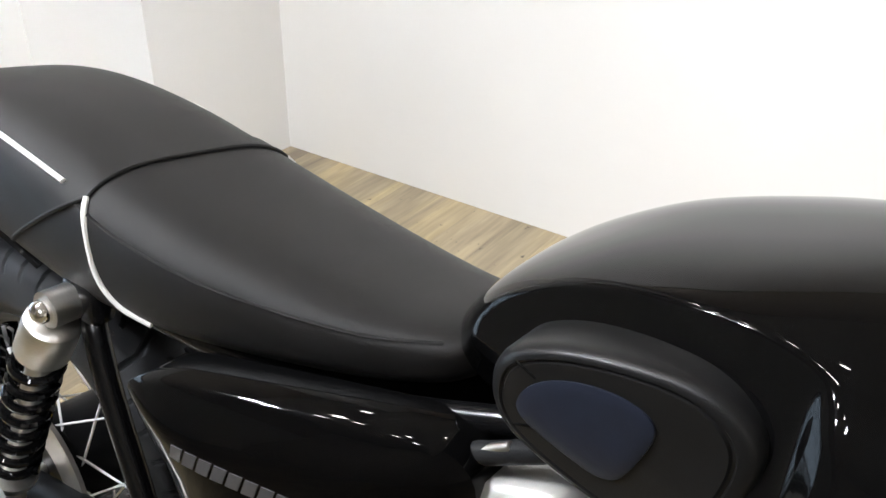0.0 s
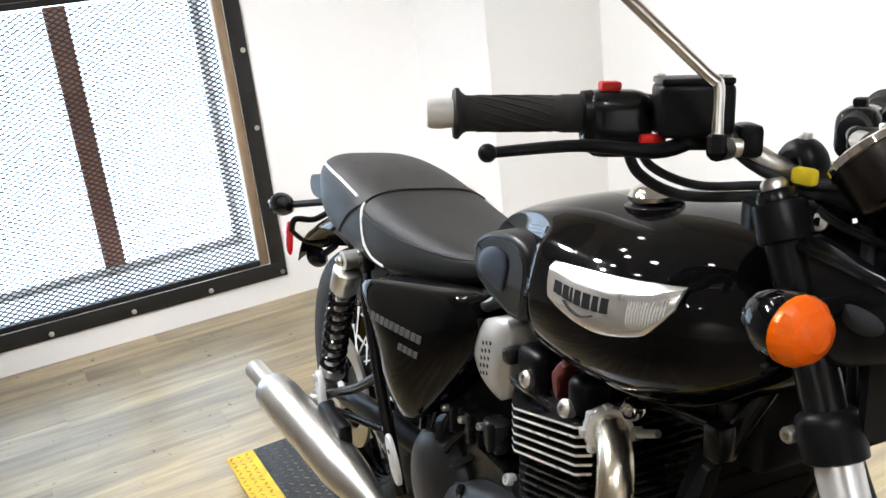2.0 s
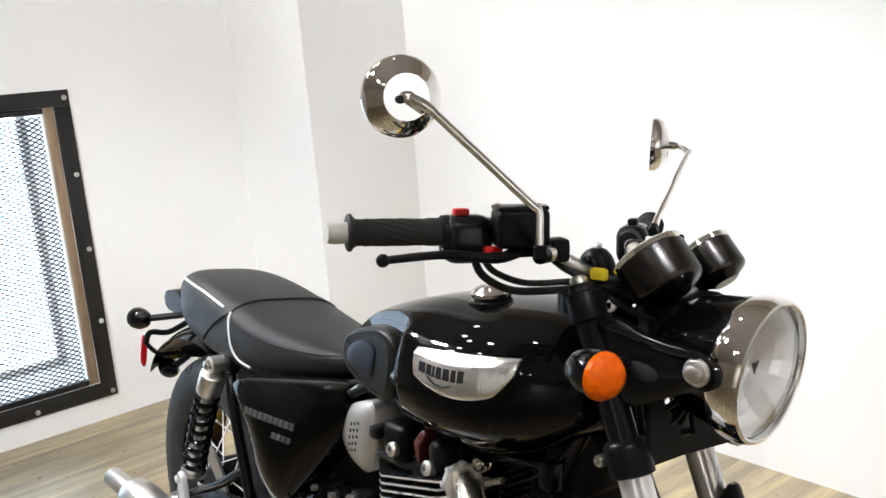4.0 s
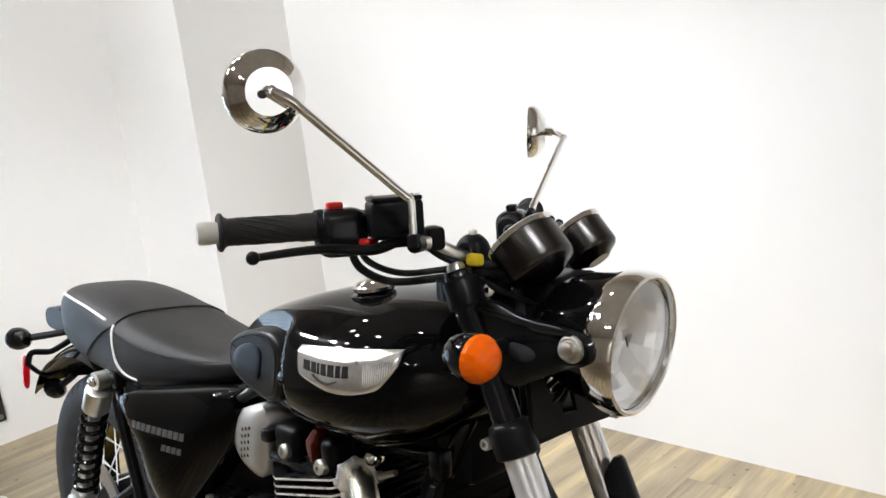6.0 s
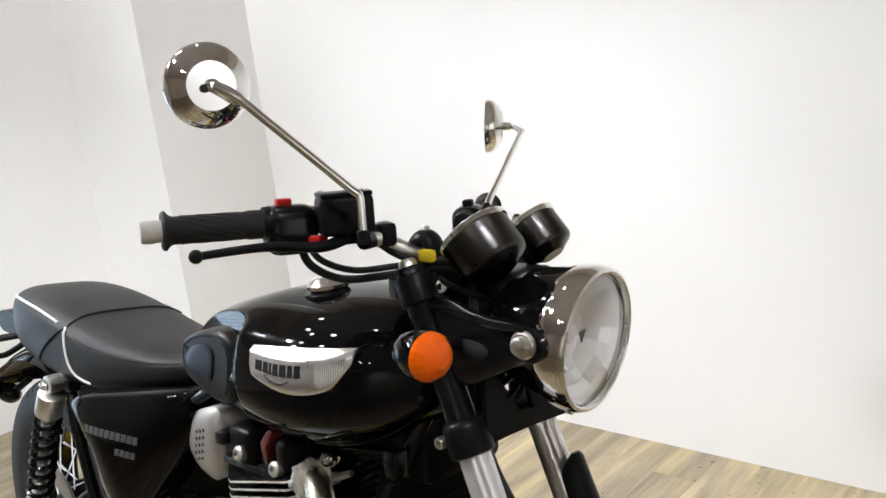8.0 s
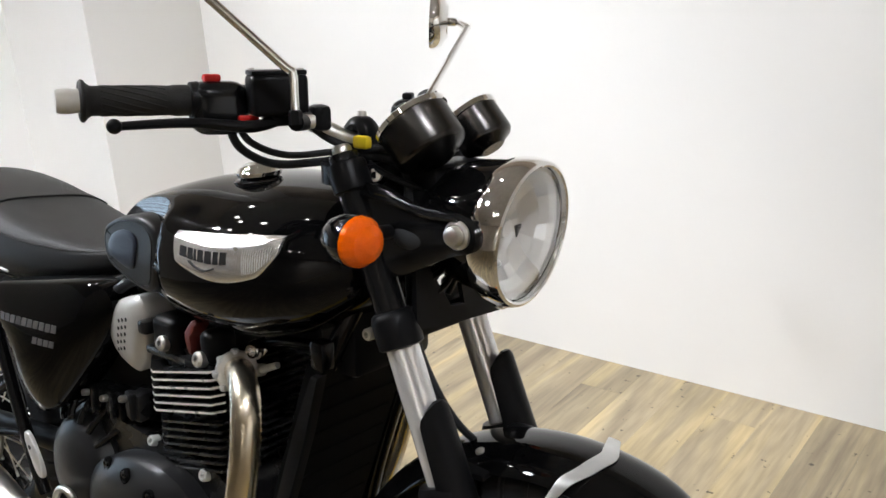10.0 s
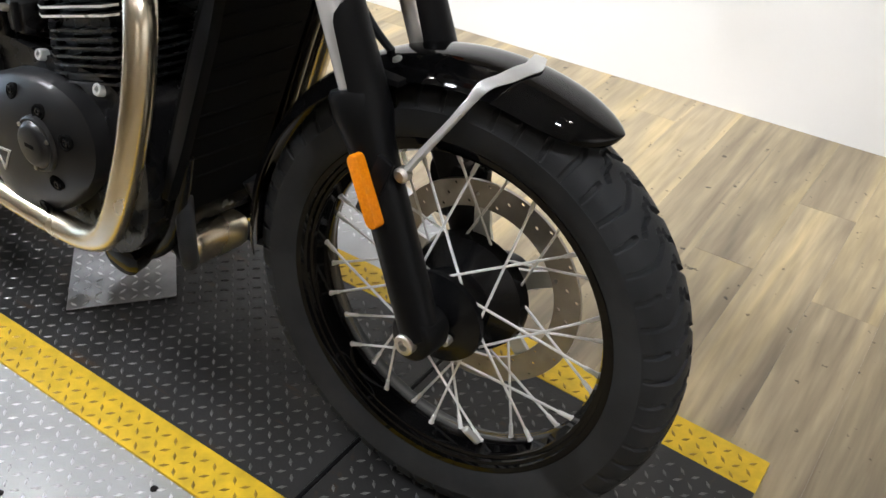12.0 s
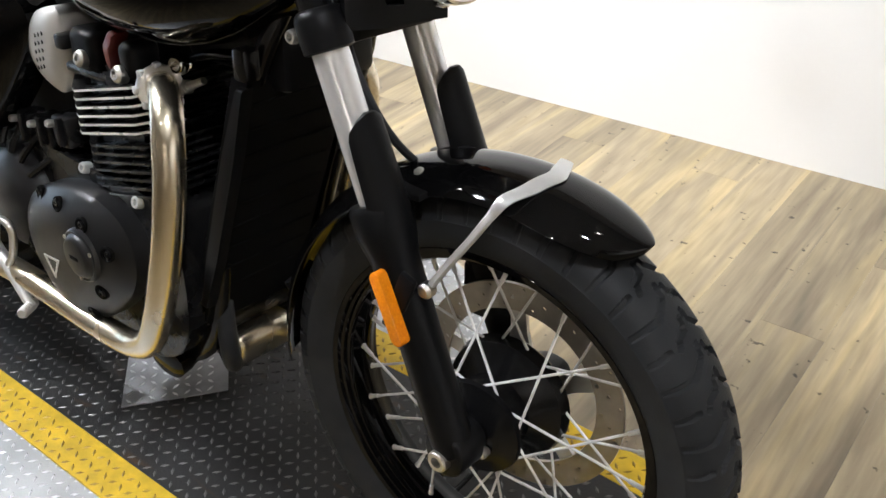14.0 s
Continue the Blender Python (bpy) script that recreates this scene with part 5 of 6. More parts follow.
def tank():
    loops = []
    for k in range(97):
        u = k / 96
        x = TX[0] + (TX[-1] - TX[0]) * (0.5 - 0.5 * math.cos(math.pi * u))
        w, zb, zt, zm = tank_dims(x)
        loop = []
        for i in range(144):
            a = 2 * math.pi * i / 144
            c, s = math.cos(a), math.sin(a)
            n = shoulder(x) if s > 0 else TNL
            z = zm + (zt - zm if s > 0 else zm - zb) * spow(s, 2 / n)
            y = w * abs(c) ** (2 / n)
            loop.append((x, TANK_Y + math.copysign(y - knee(x, z, y), c), z))
        loops.append(loop)
    t = part("fuel_tank", rings(B(), loops), GLOSS, bike, "gloss black teardrop fuel tank", angle=60)
    # cap
    c = Vector((0.250, -0.058, 0.921))
    cap = part("filler_cap", lathe(B(), [(0.004, 0.026), (0.009, 0.031), (0.014, 0.0315), (0.021, 0.027), (0.0265, 0.014), (0.028, 0)], c, (-0.05, -0.05, 1), 40), CHROME, t, "chrome filler cap")
    part("cap_ring", lathe(B(), [(-0.004, 0.036), (0.002, 0.036), (0.004, 0.033), (0.004, 0.026)], c, (-0.05, -0.05, 1), 40), FRAME_BLK, cap)
    for s in (-1, 1):
        sy = lambda x, z, off: (x, TANK_Y + s * (tank_y(x, z) + off), z)
        # badge: a curved plate with pointed front
        TLx, TRx = 0.225, 0.401

        def badge_pt(u, v, off):
            x = TLx + (TRx - TLx) * u + 0.010 * (1 - v) * (1 - u)
            zt_ = 0.866 + 0.010 * u
            zb_ = 0.825 - 0.017 * math.sin(math.pi * min(1, u / 0.92)) ** 0.8 + 0.004 * u + 0.026 * max(0, (u - 0.80) / 0.20) ** 2.6
            return sy(x, zb_ + (zt_ - zb_) * v, off)
        U, V = [k / 32 for k in range(33)], [k / 24 for k in range(25)]
        ridge = lambda u: 0.74 + 0.14 * (2 * abs(u - 0.45)) ** 2
        swell = lambda u, v: 0.0035 + 0.0022 * min(1.0, v / ridge(u)) - 0.0046 * max(0.0, (v - ridge(u)) / max(0.06, 1 - ridge(u))) - 0.0025 * max(0.0, 1 - v / 0.12) ** 2
        bm = rings(B(), [[badge_pt(u, v, swell(u, v)) for v in V] + [badge_pt(u, v, 0.0003) for v in V[::-1]] for u in U])
        b = part("badge", bm, BADGE, t, "silver wing-shaped tank badge")
        # plain dark lettering bar with the sweep under it
        for u0, u1, v0, v1 in ((0.09, 0.17, 0.40, 0.66), (0.19, 0.25, 0.40, 0.66), (0.265, 0.29, 0.40, 0.66), (0.31, 0.37, 0.40, 0.66), (0.39, 0.46, 0.40, 0.66), (0.48, 0.53, 0.40, 0.66), (0.55, 0.61, 0.40, 0.66)):
            part("dark_bar", rings(B(), [[badge_pt(u, v, 0.0058) for v in (v0, v1)] + [badge_pt(u, v, 0.004) for v in (v1, v0)] for u in (u0, (u0 + u1) / 2, u1)]), BLACK_MARK, b)
        part("dark_sweep", sweep(B(), [badge_pt(u, v, 0.0052) for u, v in ((0.2, 0.34), (0.28, 0.24), (0.38, 0.22), (0.48, 0.3))], 0.0012, 6), BLACK_MARK, b)
        for k in range(13):
            u = 0.75 + 0.0175 * k
            part("flute", sweep(B(), [badge_pt(u, v, swell(u, v) + 0.0002) for v in (0.14, 0.3, 0.5, 0.68)], 0.0010, 6), BADGE, b)
        part("badge_screw", lathe(B(), [(0, 0.003), (0.0015, 0.003), (0.002, 0)], badge_pt(0.68, 0.72, 0.005), (0, s, 0), 10), STEEL, b)
        # knee pad
        out = soft([(-0.024, 0.797), (-0.018, 0.831), (0.018, 0.852), (0.065, 0.865), (0.118, 0.871), (0.150, 0.857), (0.158, 0.833), (0.144, 0.785), (0.122, 0.748), (0.066, 0.752), (-0.004, 0.773)], 3)
        inner = soft([(0.004, 0.797), (0.008, 0.818), (0.032, 0.836), (0.070, 0.845), (0.100, 0.837), (0.090, 0.806), (0.074, 0.778), (0.036, 0.786)], 3)
        PX, PZ = 0.062, 0.812

        def face(x, z, off):
            """The pad's nearly flat outer face; off is measured inwards."""
            return (x, s * (0.162 + 0.07 * (x - PX) + 0.12 * min(0, z - 0.80) + 0.20 * min(0, x) - off), z)

        def padloop(k, off, line=None):
            return [face(PX + (p.x - PX) * k, PZ + (p.y - PZ) * k, off) for p in line or out]
        root = [(p.x, TANK_Y + s * (tank_y(p.x, p.y) - 0.008), p.y) for p in out]
        pad = part("knee_pad", rings(B(), [root] + [padloop(k, o) for k, o in ((1.0, 0.012), (0.985, 0.006), (0.95, 0.0022), (0.90, 0.0002), (0.86, 0.0), (0.845, 0.0018), (0.825, 0.0018), (0.81, 0.0), (0.56, 0.0002), (0.05, 0.001))]), PAD, t, "black rubber knee pad")
        part("pad_inlay", rings(B(), [padloop(k, o, inner) for k, o in ((1.0, 0.002), (1.0, -0.0010), (0.96, -0.0017), (0.7, -0.0018), (0.35, -0.0018), (0.03, -0.0018))]), INLAY, pad, "dark inlay with the window's blue put into its colour")
        for ang in (150, 215):
            d = (math.cos(radians(ang)), math.sin(radians(ang)) * 0.62)
            part("pad_seam", sweep(B(), [face(PX + d[0] * k, PZ + d[1] * k, -0.0002) for k in (0.052, 0.06, 0.07)], 0.0008, 6), MATT_BLK, pad)
    # seam along the lower edge
    for s in (-1, 1):
        pts = []
        for k in range(12):
            x = 0.0 + 0.46 * k / 11
            w, zb, zt, zm = tank_dims(x)
            z = zb + 0.012
            pts.append((x, TANK_Y + s * (tank_y(x, z) + 0.001), z))
        part("seam", sweep(B(), pts, 0.0016, 8), FRAME_BLK, t)
    return t


tank()

# ---- seat ----
SX = [-0.795, -0.775, -0.73, -0.66, -0.56, -0.46, -0.36, -0.26, -0.17, -0.11, -0.085, -0.072]
SW = [0.028, 0.078, 0.110, 0.130, 0.138, 0.140, 0.134, 0.118, 0.098, 0.080, 0.068, 0.050]
SB = [0.775, 0.752, 0.728, 0.704, 0.688, 0.677, 0.682, 0.698, 0.716, 0.732, 0.744, 0.760]
ST = [0.812, 0.842, 0.859, 0.863, 0.852, 0.830, 0.808, 0.792, 0.784, 0.786, 0.786, 0.778]
SEAT_Y = -0.022
SN = 3.6


def seat_pt(x, a, off=0.0):
    w, zb, zt = cr(SX, SW, x) + off, cr(SX, SB, x) - off, cr(SX, ST, x) + off
    zm = zb + 0.5 * (zt - zb)
    c, s = math.cos(a), math.sin(a)
    y = w * spow(c, 2 / SN) * (1 - 0.1 * max(0, s))
    return Vector((x, SEAT_Y + y, zm + (zt - zm) * spow(s, 2 / SN) - 0.09 * (y + 0.12)))


def seat():
    xs = [SX[0] + (SX[-1] - SX[0]) * (0.5 - 0.5 * math.cos(math.pi * k / 60)) for k in range(61)]
    ang = [2 * math.pi * i / 64 for i in range(64)]
    s = part("seat", rings(B(), [[seat_pt(x, a) for a in ang] for x in xs]), VINYL, bike, "long black vinyl seat with white piping", angle=70)
    # strap across the seat
    A = [radians(-20 + 220 * k / 40) for k in range(41)]
    xa = lambda a: -0.458 - 0.115 * max(0, (0.68 - spow(math.sin(a), 2 / SN)) / 1.23)
    part("strap", rings(B(), [[seat_pt(xa(a) - 0.012, a, 0.0022), seat_pt(xa(a) + 0.012, a, 0.0022), seat_pt(xa(a) + 0.012, a, -0.001), seat_pt(xa(a) - 0.012, a, -0.001)] for a in A]), VINYL, s, "vinyl grab strap")
    part("strap_cord", sweep(B(), [seat_pt(xa(a) + 0.0125, a, 0.001) for a in A], 0.0026, 8, 1), VINYL_D, s)
    for sg in (1, -1):
        m = (lambda a: math.pi - a) if sg > 0 else (lambda a: a)
        # white piping: along the rear edge, and down from the strap
        edge = [seat_pt(x, m(radians(30)), 0.001) for x in ((-0.478, -0.52) if sg > 0 else ()) + (-0.57, -0.61, -0.66, -0.70, -0.735, -0.76, -0.778, -0.788)]
        part("piping", sweep(B(), edge, 0.0028, 8, 4), PIPING, s, "white piping")
        down = [seat_pt(x, m(radians(a)), 0.001) for x, a in ((-0.446, 30), (-0.436, 14), (-0.420, -2), (-0.398, -17), (-0.366, -29))]
        part("piping", sweep(B(), down, 0.0028, 8, 4), PIPING, s, "white piping")
        # stitched crease along the rider's edge
        crease = [seat_pt(x, m(radians(a)), 0.0004) for x, a in ((-0.46, 22), (-0.40, 16), (-0.32, 13), (-0.24, 14), (-0.16, 18), (-0.10, 28))]
        part("stitched_seam", sweep(B(), crease, 0.0022, 6, 5, 0.3), VINYL, s)
    part("seat_base", rings(B(), [[seat_pt(x, a, -0.012) + Vector((0, 0, -0.012)) for a in ang] for x in xs[4:-4]]), PLASTIC, s)
    return s


seat()

# ---- tail ----


def tail():
    def pt(a, s, off=0.0):
        w = 0.092
        r = 0.400 + off - 0.03 * abs(s) ** 2.4
        return RW + Vector((r * math.cos(a), s * w, r * math.sin(a)))
    A = [radians(70 + (141 - 70) * k / 40) for k in range(41)]
    S = [-1 + 2 * k / 14 for k in range(15)]
    t = part("rear_mudguard", rings(B(), [[pt(a, s) for s in S] + [pt(a, s * 0.98, -0.003) for s in S[::-1]] for a in A]), GLOSS, bike, "gloss black rear mudguard", angle=50)
    part("tail_light", pillow(B(), soft([(-0.04, -0.03), (0.05, -0.03), (0.06, 0.0), (0.04, 0.028), (-0.03, 0.025), (-0.055, 0.0)], 2), -0.045, 0.014, 0.012), SATIN, t, "black tail light housing").data.transform(Matrix.Translation((-0.885, -0.045, 0.755)))
    lens = part("tail_lens", lathe(B(), [(0, 0.022), (0.010, 0.021), (0.014, 0.014), (0.016, 0)], (-0.935, -0.03, 0.745), (-1, 0, 0.1), 24), RED_LENS, t)
    part("number_plate_arm", sweep(B(), [(-0.86, -0.06, 0.70), (-0.92, -0.09, 0.665), (-0.925, -0.135, 0.67), (-0.938, -0.143, 0.64)], 0.0075, 10), SATIN, t)
    part("plate_strut", sweep(B(), [(-0.938, -0.143, 0.64), (-0.965, -0.1, 0.60), (-0.95, -0.05, 0.60)], 0.006, 8), SATIN, t)
    out = soft([(-0.008, -0.045), (0.008, -0.045), (0.009, 0.038), (-0.007, 0.045)], 2)
    part("side_reflector", pillow(B(), out, -0.004, 0.004, 0.003), RED_LENS, t, "red side reflector").data.transform(Matrix.Translation((-0.945, -0.148, 0.622)) @ Matrix.Rotation(radians(90), 4, "Z") @ Matrix.Rotation(radians(12), 4, "X"))
    return t


tail()
indicator((-0.886, -0.176, 0.720), (-1, -0.1, 0.0), GLOSS, (-0.82, -0.09, 0.728), "black round rear indicator", 0.027)
indicator((-1.005, -0.068, 0.55), (-1, 0.0, 0.0), CHROME, (-0.93, -0.04, 0.59), "dark round rear indicator", 0.025)

# ---- side panels ----


def side_cover(s):
    out = soft([(-0.335, 0.70), (-0.22, 0.718), (-0.10, 0.735), (-0.045, 0.735), (-0.02, 0.705), (-0.04, 0.65), (-0.09, 0.59), (-0.145, 0.530), (-0.19, 0.484), (-0.235, 0.480), (-0.268, 0.52), (-0.285, 0.60), (-0.312, 0.65)], 3)
    c = part("side_cover", pillow(B(), out, s * 0.12, s * 0.170, 0.024, 18, 3.4), GLOSS, bike, "gloss black side panel", angle=60)
    flare = lambda x: s * (-0.2 * (x + 0.15) - (0.065 if s > 0 else 0))
    for v in c.data.vertices:
        v.co.y += flare(v.co.x)
    flat_on = skin(out, s * 0.170, 0.024, 3.4)
    on = lambda x, z: flat_on(x, z) + flare(x)
    # lettering as plain slanted bars, two rows
    for n, x0, z, w, h in ((10, -0.268, 0.648, 0.0112, 0.014), (4, -0.19, 0.618, 0.0100, 0.012)):
        for k in range(n):
            x = x0 + k * (w + 0.0028)
            dz = -0.0004 * k
            P = [(x + sh, z + dz + zz) for sh, zz in ((0, 0), (w, 0), (w + 0.004, h), (0.004, h))]
            bm = rings(B(), [[(a, on(a, b) + s * o, b) for a, b in P] for o in (-0.001, 0.0012)])
            part("decal_bar", bm, WHITE_MARK, c)
    return c


side_cover(-1)
side_cover(1)

# ---- engine ----
INLET = mat("silver_cast_paint", (0.60, 0.59, 0.57), 0.4, 0.6, var=0.1, rvar=0.08, scale=60, bump=0.1, bscale=900)


def engine():
    case = soft([(-0.2, 0.46), (-0.08, 0.50), (0.05, 0.49), (0.2, 0.50), (0.27, 0.45), (0.275, 0.30), (0.22, 0.215), (0.05, 0.19), (-0.12, 0.2), (-0.21, 0.27), (-0.22, 0.38)], 2)
    bm = B()
    rings(bm, [[(p.x, y, p.y) for p in case] for y in (-0.14, -0.05, 0.05, 0.14)])
    e = part("engine", bm, ENGINE_BLK, bike, "air-cooled looking parallel twin in black with bright fin edges")
    # clutch cover: a rounded triangle with an inspection cap; screws sit in black cups
    out = soft([(-0.122, 0.367), (-0.09, 0.415), (-0.02, 0.456), (0.06, 0.473), (0.135, 0.469), (0.185, 0.447), (0.205, 0.40), (0.19, 0.345), (0.13, 0.283), (0.07, 0.245), (0.0, 0.222), (-0.06, 0.245), (-0.108, 0.30)], 2)
    for s in (-1, 1):
        cov = part("clutch_cover" if s < 0 else "alternator_cover", pillow(B(), out, s * 0.128, s * 0.168, 0.030, 14, 3.6), COVER_BLK, e, "satin black engine side cover", angle=50)
        on = skin(out, s * 0.168, 0.030, 3.6)
        yc = on(0.104, 0.383)
        cap = part("inspection_cap", lathe(B(), [(-0.004, 0.043), (0.002, 0.042), (0.004, 0.039), (0.003, 0.036), (0.006, 0.034), (0.010, 0.031), (0.012, 0.026), (0.012, 0.0)], (0.104, yc, 0.383), (0, s, 0), 40), COVER_BLK, cov)
        # the slot's shade is a matt black bar set on the cap
        part("cap_slot", box(B(), (0.104, yc + s * 0.012, 0.383), (0.022, 0.0016, 0.006), 0.0006), MATT_BLK, cap)
        for q in (0.4, 2.5, 4.6):
            part("cap_screw", lathe(B(), [(0, 0.0035), (0.002, 0.0035), (0.0025, 0)], (0.104 + 0.038 * math.cos(q), yc + s * 0.004, 0.383 + 0.038 * math.sin(q)), (0, s, 0), 10), STEEL, cov)
        for x, z in ((-0.03, 0.437), (0.040, 0.443), (0.110, 0.432), (0.162, 0.401), (0.128, 0.327), (0.073, 0.267), (-0.045, 0.262), (-0.09, 0.33)):
            y = on(x, z)
            dx, dz = (0.045 - x), (0.36 - z)
            k = math.hypot(dx, dz)
            # the recess's shade is put into a matt black cup standing proud
            part("screw_recess", lathe(B(), [(-0.004, 0.0125), (0.0022, 0.0125), (0.0035, 0.0105), (0.0015, 0.009), (0.0008, 0.0)], (x, y, z), (-0.25 * dx / k, s, -0.25 * dz / k), 16), MATT_BLK, cov)
            part("cover_screw", bolt(B(), (x - 0.003 * dx / k, y + s * 0.0005, z - 0.003 * dz / k), (0, s, 0), 0.0062, 0.004), ENGINE_BLK, cov)
        # plain triangular mark
        tri = [(-0.019, 0.343), (0.030, 0.348), (0.004, 0.308)]
        loop = lambda k, o: [(0.005 + (a - 0.005) * k, on(a, b) + s * o, 0.333 + (b - 0.333) * k) for a, b in tri]
        part("triangle_mark", rings(B(), [loop(1, -0.002), loop(1, 0.0022), loop(0.76, 0.0022), loop(0.76, -0.002)]), ALU, cov)
        # round cover at the rear
        part("sprocket_cover", lathe(B(), [(0.0, 0.104), (0.006, 0.104), (0.010, 0.100), (0.012, 0.094), (0.026, 0.091), (0.038, 0.086), (0.048, 0.076), (0.055, 0.058), (0.060, 0.037), (0.062, 0.018), (0.063, 0.0)], (-0.158, s * 0.122, 0.386), (0, s, 0.12), 48), COVER_BLK, e, "round black gearbox cover")
    # ribs across the casting in front of the gearbox cover
    for k in range(6):
        a = radians(22 + 19 * k)
        u = Vector((math.cos(a), 0, math.sin(a)))
        c_ = Vector((-0.160, 0, 0.386))
        part("case_rib", sweep(B(), [c_ + u * 0.086 + Vector((0, -0.160, 0)), c_ + u * 0.104 + Vector((0, -0.154, 0)), c_ + u * 0.142 + Vector((0, -0.132, 0))], [0.0055, 0.006, 0.005], 8, 3), ENGINE_BLK, e)
    # ribbed starter and breather castings behind the barrels
    for x, z, w, h in ((-0.06, 0.52, 0.05, 0.05), (0.0, 0.535, 0.045, 0.05), (-0.12, 0.515, 0.04, 0.05)):
        part("casting", box(B(), (x, -0.10, z), (w, 0.09, h), 0.008, None), ENGINE_BLK, e)
        part("casting_rib", box(B(), (x + 0.012, -0.148, z + 0.004), (0.008, 0.012, h * 0.9), 0.003), ENGINE_BLK, e)
        part("casting_bolt", bolt(B(), (x - 0.012, -0.146, z + 0.012), (0, -1, 0.2), 0.006, 0.01), STEEL, e)
    part("union_bolt", bolt(B(), (0.19, -0.135, 0.475), (0, -1, 0.3), 0.010, 0.014), ALU, e)
    part("union_bolt", bolt(B(), (0.055, -0.135, 0.49), (0, -1, 0.3), 0.009, 0.014), ALU, e)

    def fin(z, grow, t, name, edge):
        P = [(0.022, -0.108 - grow), (0.052, -0.130 - grow), (0.080, -0.149 - grow), (0.092, -0.153 - grow), (0.236, -0.153 - grow), (0.248 + grow, -0.140), (0.252 + grow, -0.09)]
        P = P + [(x, -y) for x, y in P[::-1]]
        bm = rings(B(), [[(x, y, zz + 0.24 * (x - 0.14) + 0.35 * max(0, 0.090 - x)) for x, y in P] for zz in (z - t / 2, z + t / 2)])
        bm.faces.ensure_lookup_table()
        for f in bm.faces:
            f.normal_update()
            c = f.calc_center_median()
            f.material_index = 1 if abs(f.normal.z) < 0.5 and abs(c.y) > 0.02 and c.x < 0.249 else 0
        return part(name, bm, [ENGINE_BLK, FIN_EDGE if edge else ENGINE_BLK], e, "fin with a machined bright edge" if edge else "", angle=20)
    core = [(0.04, -0.08), (0.085, -0.125), (0.21, -0.13), (0.225, -0.11), (0.225, 0.11), (0.21, 0.13), (0.085, 0.125), (0.04, 0.08)]
    part("barrel_block", rings(B(), [[(x, y, z + 0.19 * (x - 0.13)) for x, y in core] for z in (0.45, 0.66)]), ENGINE_BLK, e)
    for k in range(6):
        fin(0.571 + 0.0125 * k, 0.002, 0.0036, "head_fin", True)
    for k in range(7):
        fin(0.474 + 0.0125 * k, -0.008, 0.0036, "barrel_fin", False)
    # cam cover humps, plug cap and bolts
    for s in (-1, 1):
        for x0, x1, z0, z1 in ((0.072, 0.135, 0.640, 0.708), (0.192, 0.226, 0.655, 0.708)):
            part("cam_cover_hump", box(B(), ((x0 + x1) / 2, s * 0.117, (z0 + z1) / 2), (x1 - x0, 0.05, z1 - z0), 0.014, None, 4), PLASTIC, e)
        part("cam_cover", box(B(), (0.14, s * 0.055, 0.668), (0.17, 0.10, 0.07), 0.016, None, 3), PLASTIC, e)
        part("head_flange", box(B(), (0.14, s * 0.105, 0.648), (0.17, 0.075, 0.014), 0.005), ENGINE_BLK, e)
        plug = soft([(0.162, 0.662), (0.174, 0.66), (0.172, 0.690), (0.190, 0.712), (0.178, 0.72), (0.162, 0.704), (0.152, 0.692)], 1)
        part("plug_cap", prism(B(), plug, s * 0.115, s * 0.139, 0.006), RUST_RED, e, "brown-red rubber plug cap")
        for x, z in ((0.112, 0.668), (0.203, 0.664)):
            part("head_bolt", lathe(B(), [(0, 0.012), (0.012, 0.012), (0.016, 0.008), (0.016, 0.004), (0.008, 0.004), (0.008, 0)], (x, s * 0.138, z), (0, s, 0.25), 14), STEEL, e)
        part("frame_bolt", lathe(B(), [(0, 0.014), (0.006, 0.015), (0.012, 0.0135), (0.016, 0.010), (0.016, 0.007), (0.008, 0.006), (0.008, 0)], (0.269, s * 0.094, 0.683), (0.3, s, 0), 18), CHROME, e, "bright engine bolt")
        # inlet body with a perforated cover; the holes' shade is painted as black discs
        out2 = soft([(-0.060, 0.640), (-0.056, 0.680), (-0.030, 0.708), (0.006, 0.722), (0.036, 0.728), (0.050, 0.714), (0.054, 0.686), (0.046, 0.640), (0.030, 0.600), (0.004, 0.597), (-0.036, 0.610)], 2)
        cov = part("inlet_cover", pillow(B(), out2, s * 0.06, s * 0.133, 0.015, 12, 3.8), INLET, e, "cast silver throttle body cover", angle=50)
        on = skin(out2, s * 0.133, 0.015, 3.8)
        for i in range(5):
            for j in range(3):
                x, z = -0.018 + 0.0105 * j + 0.003 * i, 0.632 + 0.0125 * i + 0.003 * j
                part("hole", lathe(B(), [(-0.002, 0.0032), (0.0008, 0.0032), (0.0009, 0)], (x, on(x, z), z), (-0.35, s, 0), 8), BLACK_MARK, cov)
        part("cover_notch", box(B(), (0.060, s * 0.135, 0.684), (0.022, 0.03, 0.022), 0.005), ENGINE_BLK, cov)
    part("sensor", rod(B(), (0.265, -0.098, 0.648), (0.312, -0.095, 0.668), 0.0065, 0.005, 10), STEEL, e)
    part("sensor_nut", lathe(B(), [(0, 0.010), (0.01, 0.010)], (0.272, -0.098, 0.651), (0.9, 0, 0.4), 6), STEEL, e)
    part("oil_filter", lathe(B(), [(0, 0.03), (0.03, 0.034), (0.05, 0.032), (0.055, 0.02), (0.055, 0)], (0.16, -0.08, 0.20), (0.2, -1, -0.2), 24), GLOSS, e)
    part("collector", box(B(), (0.2, 0.0, 0.205), (0.12, 0.12, 0.06), 0.02, None, 3), HEADER, e, "dull exhaust collector")
    return e


engine()


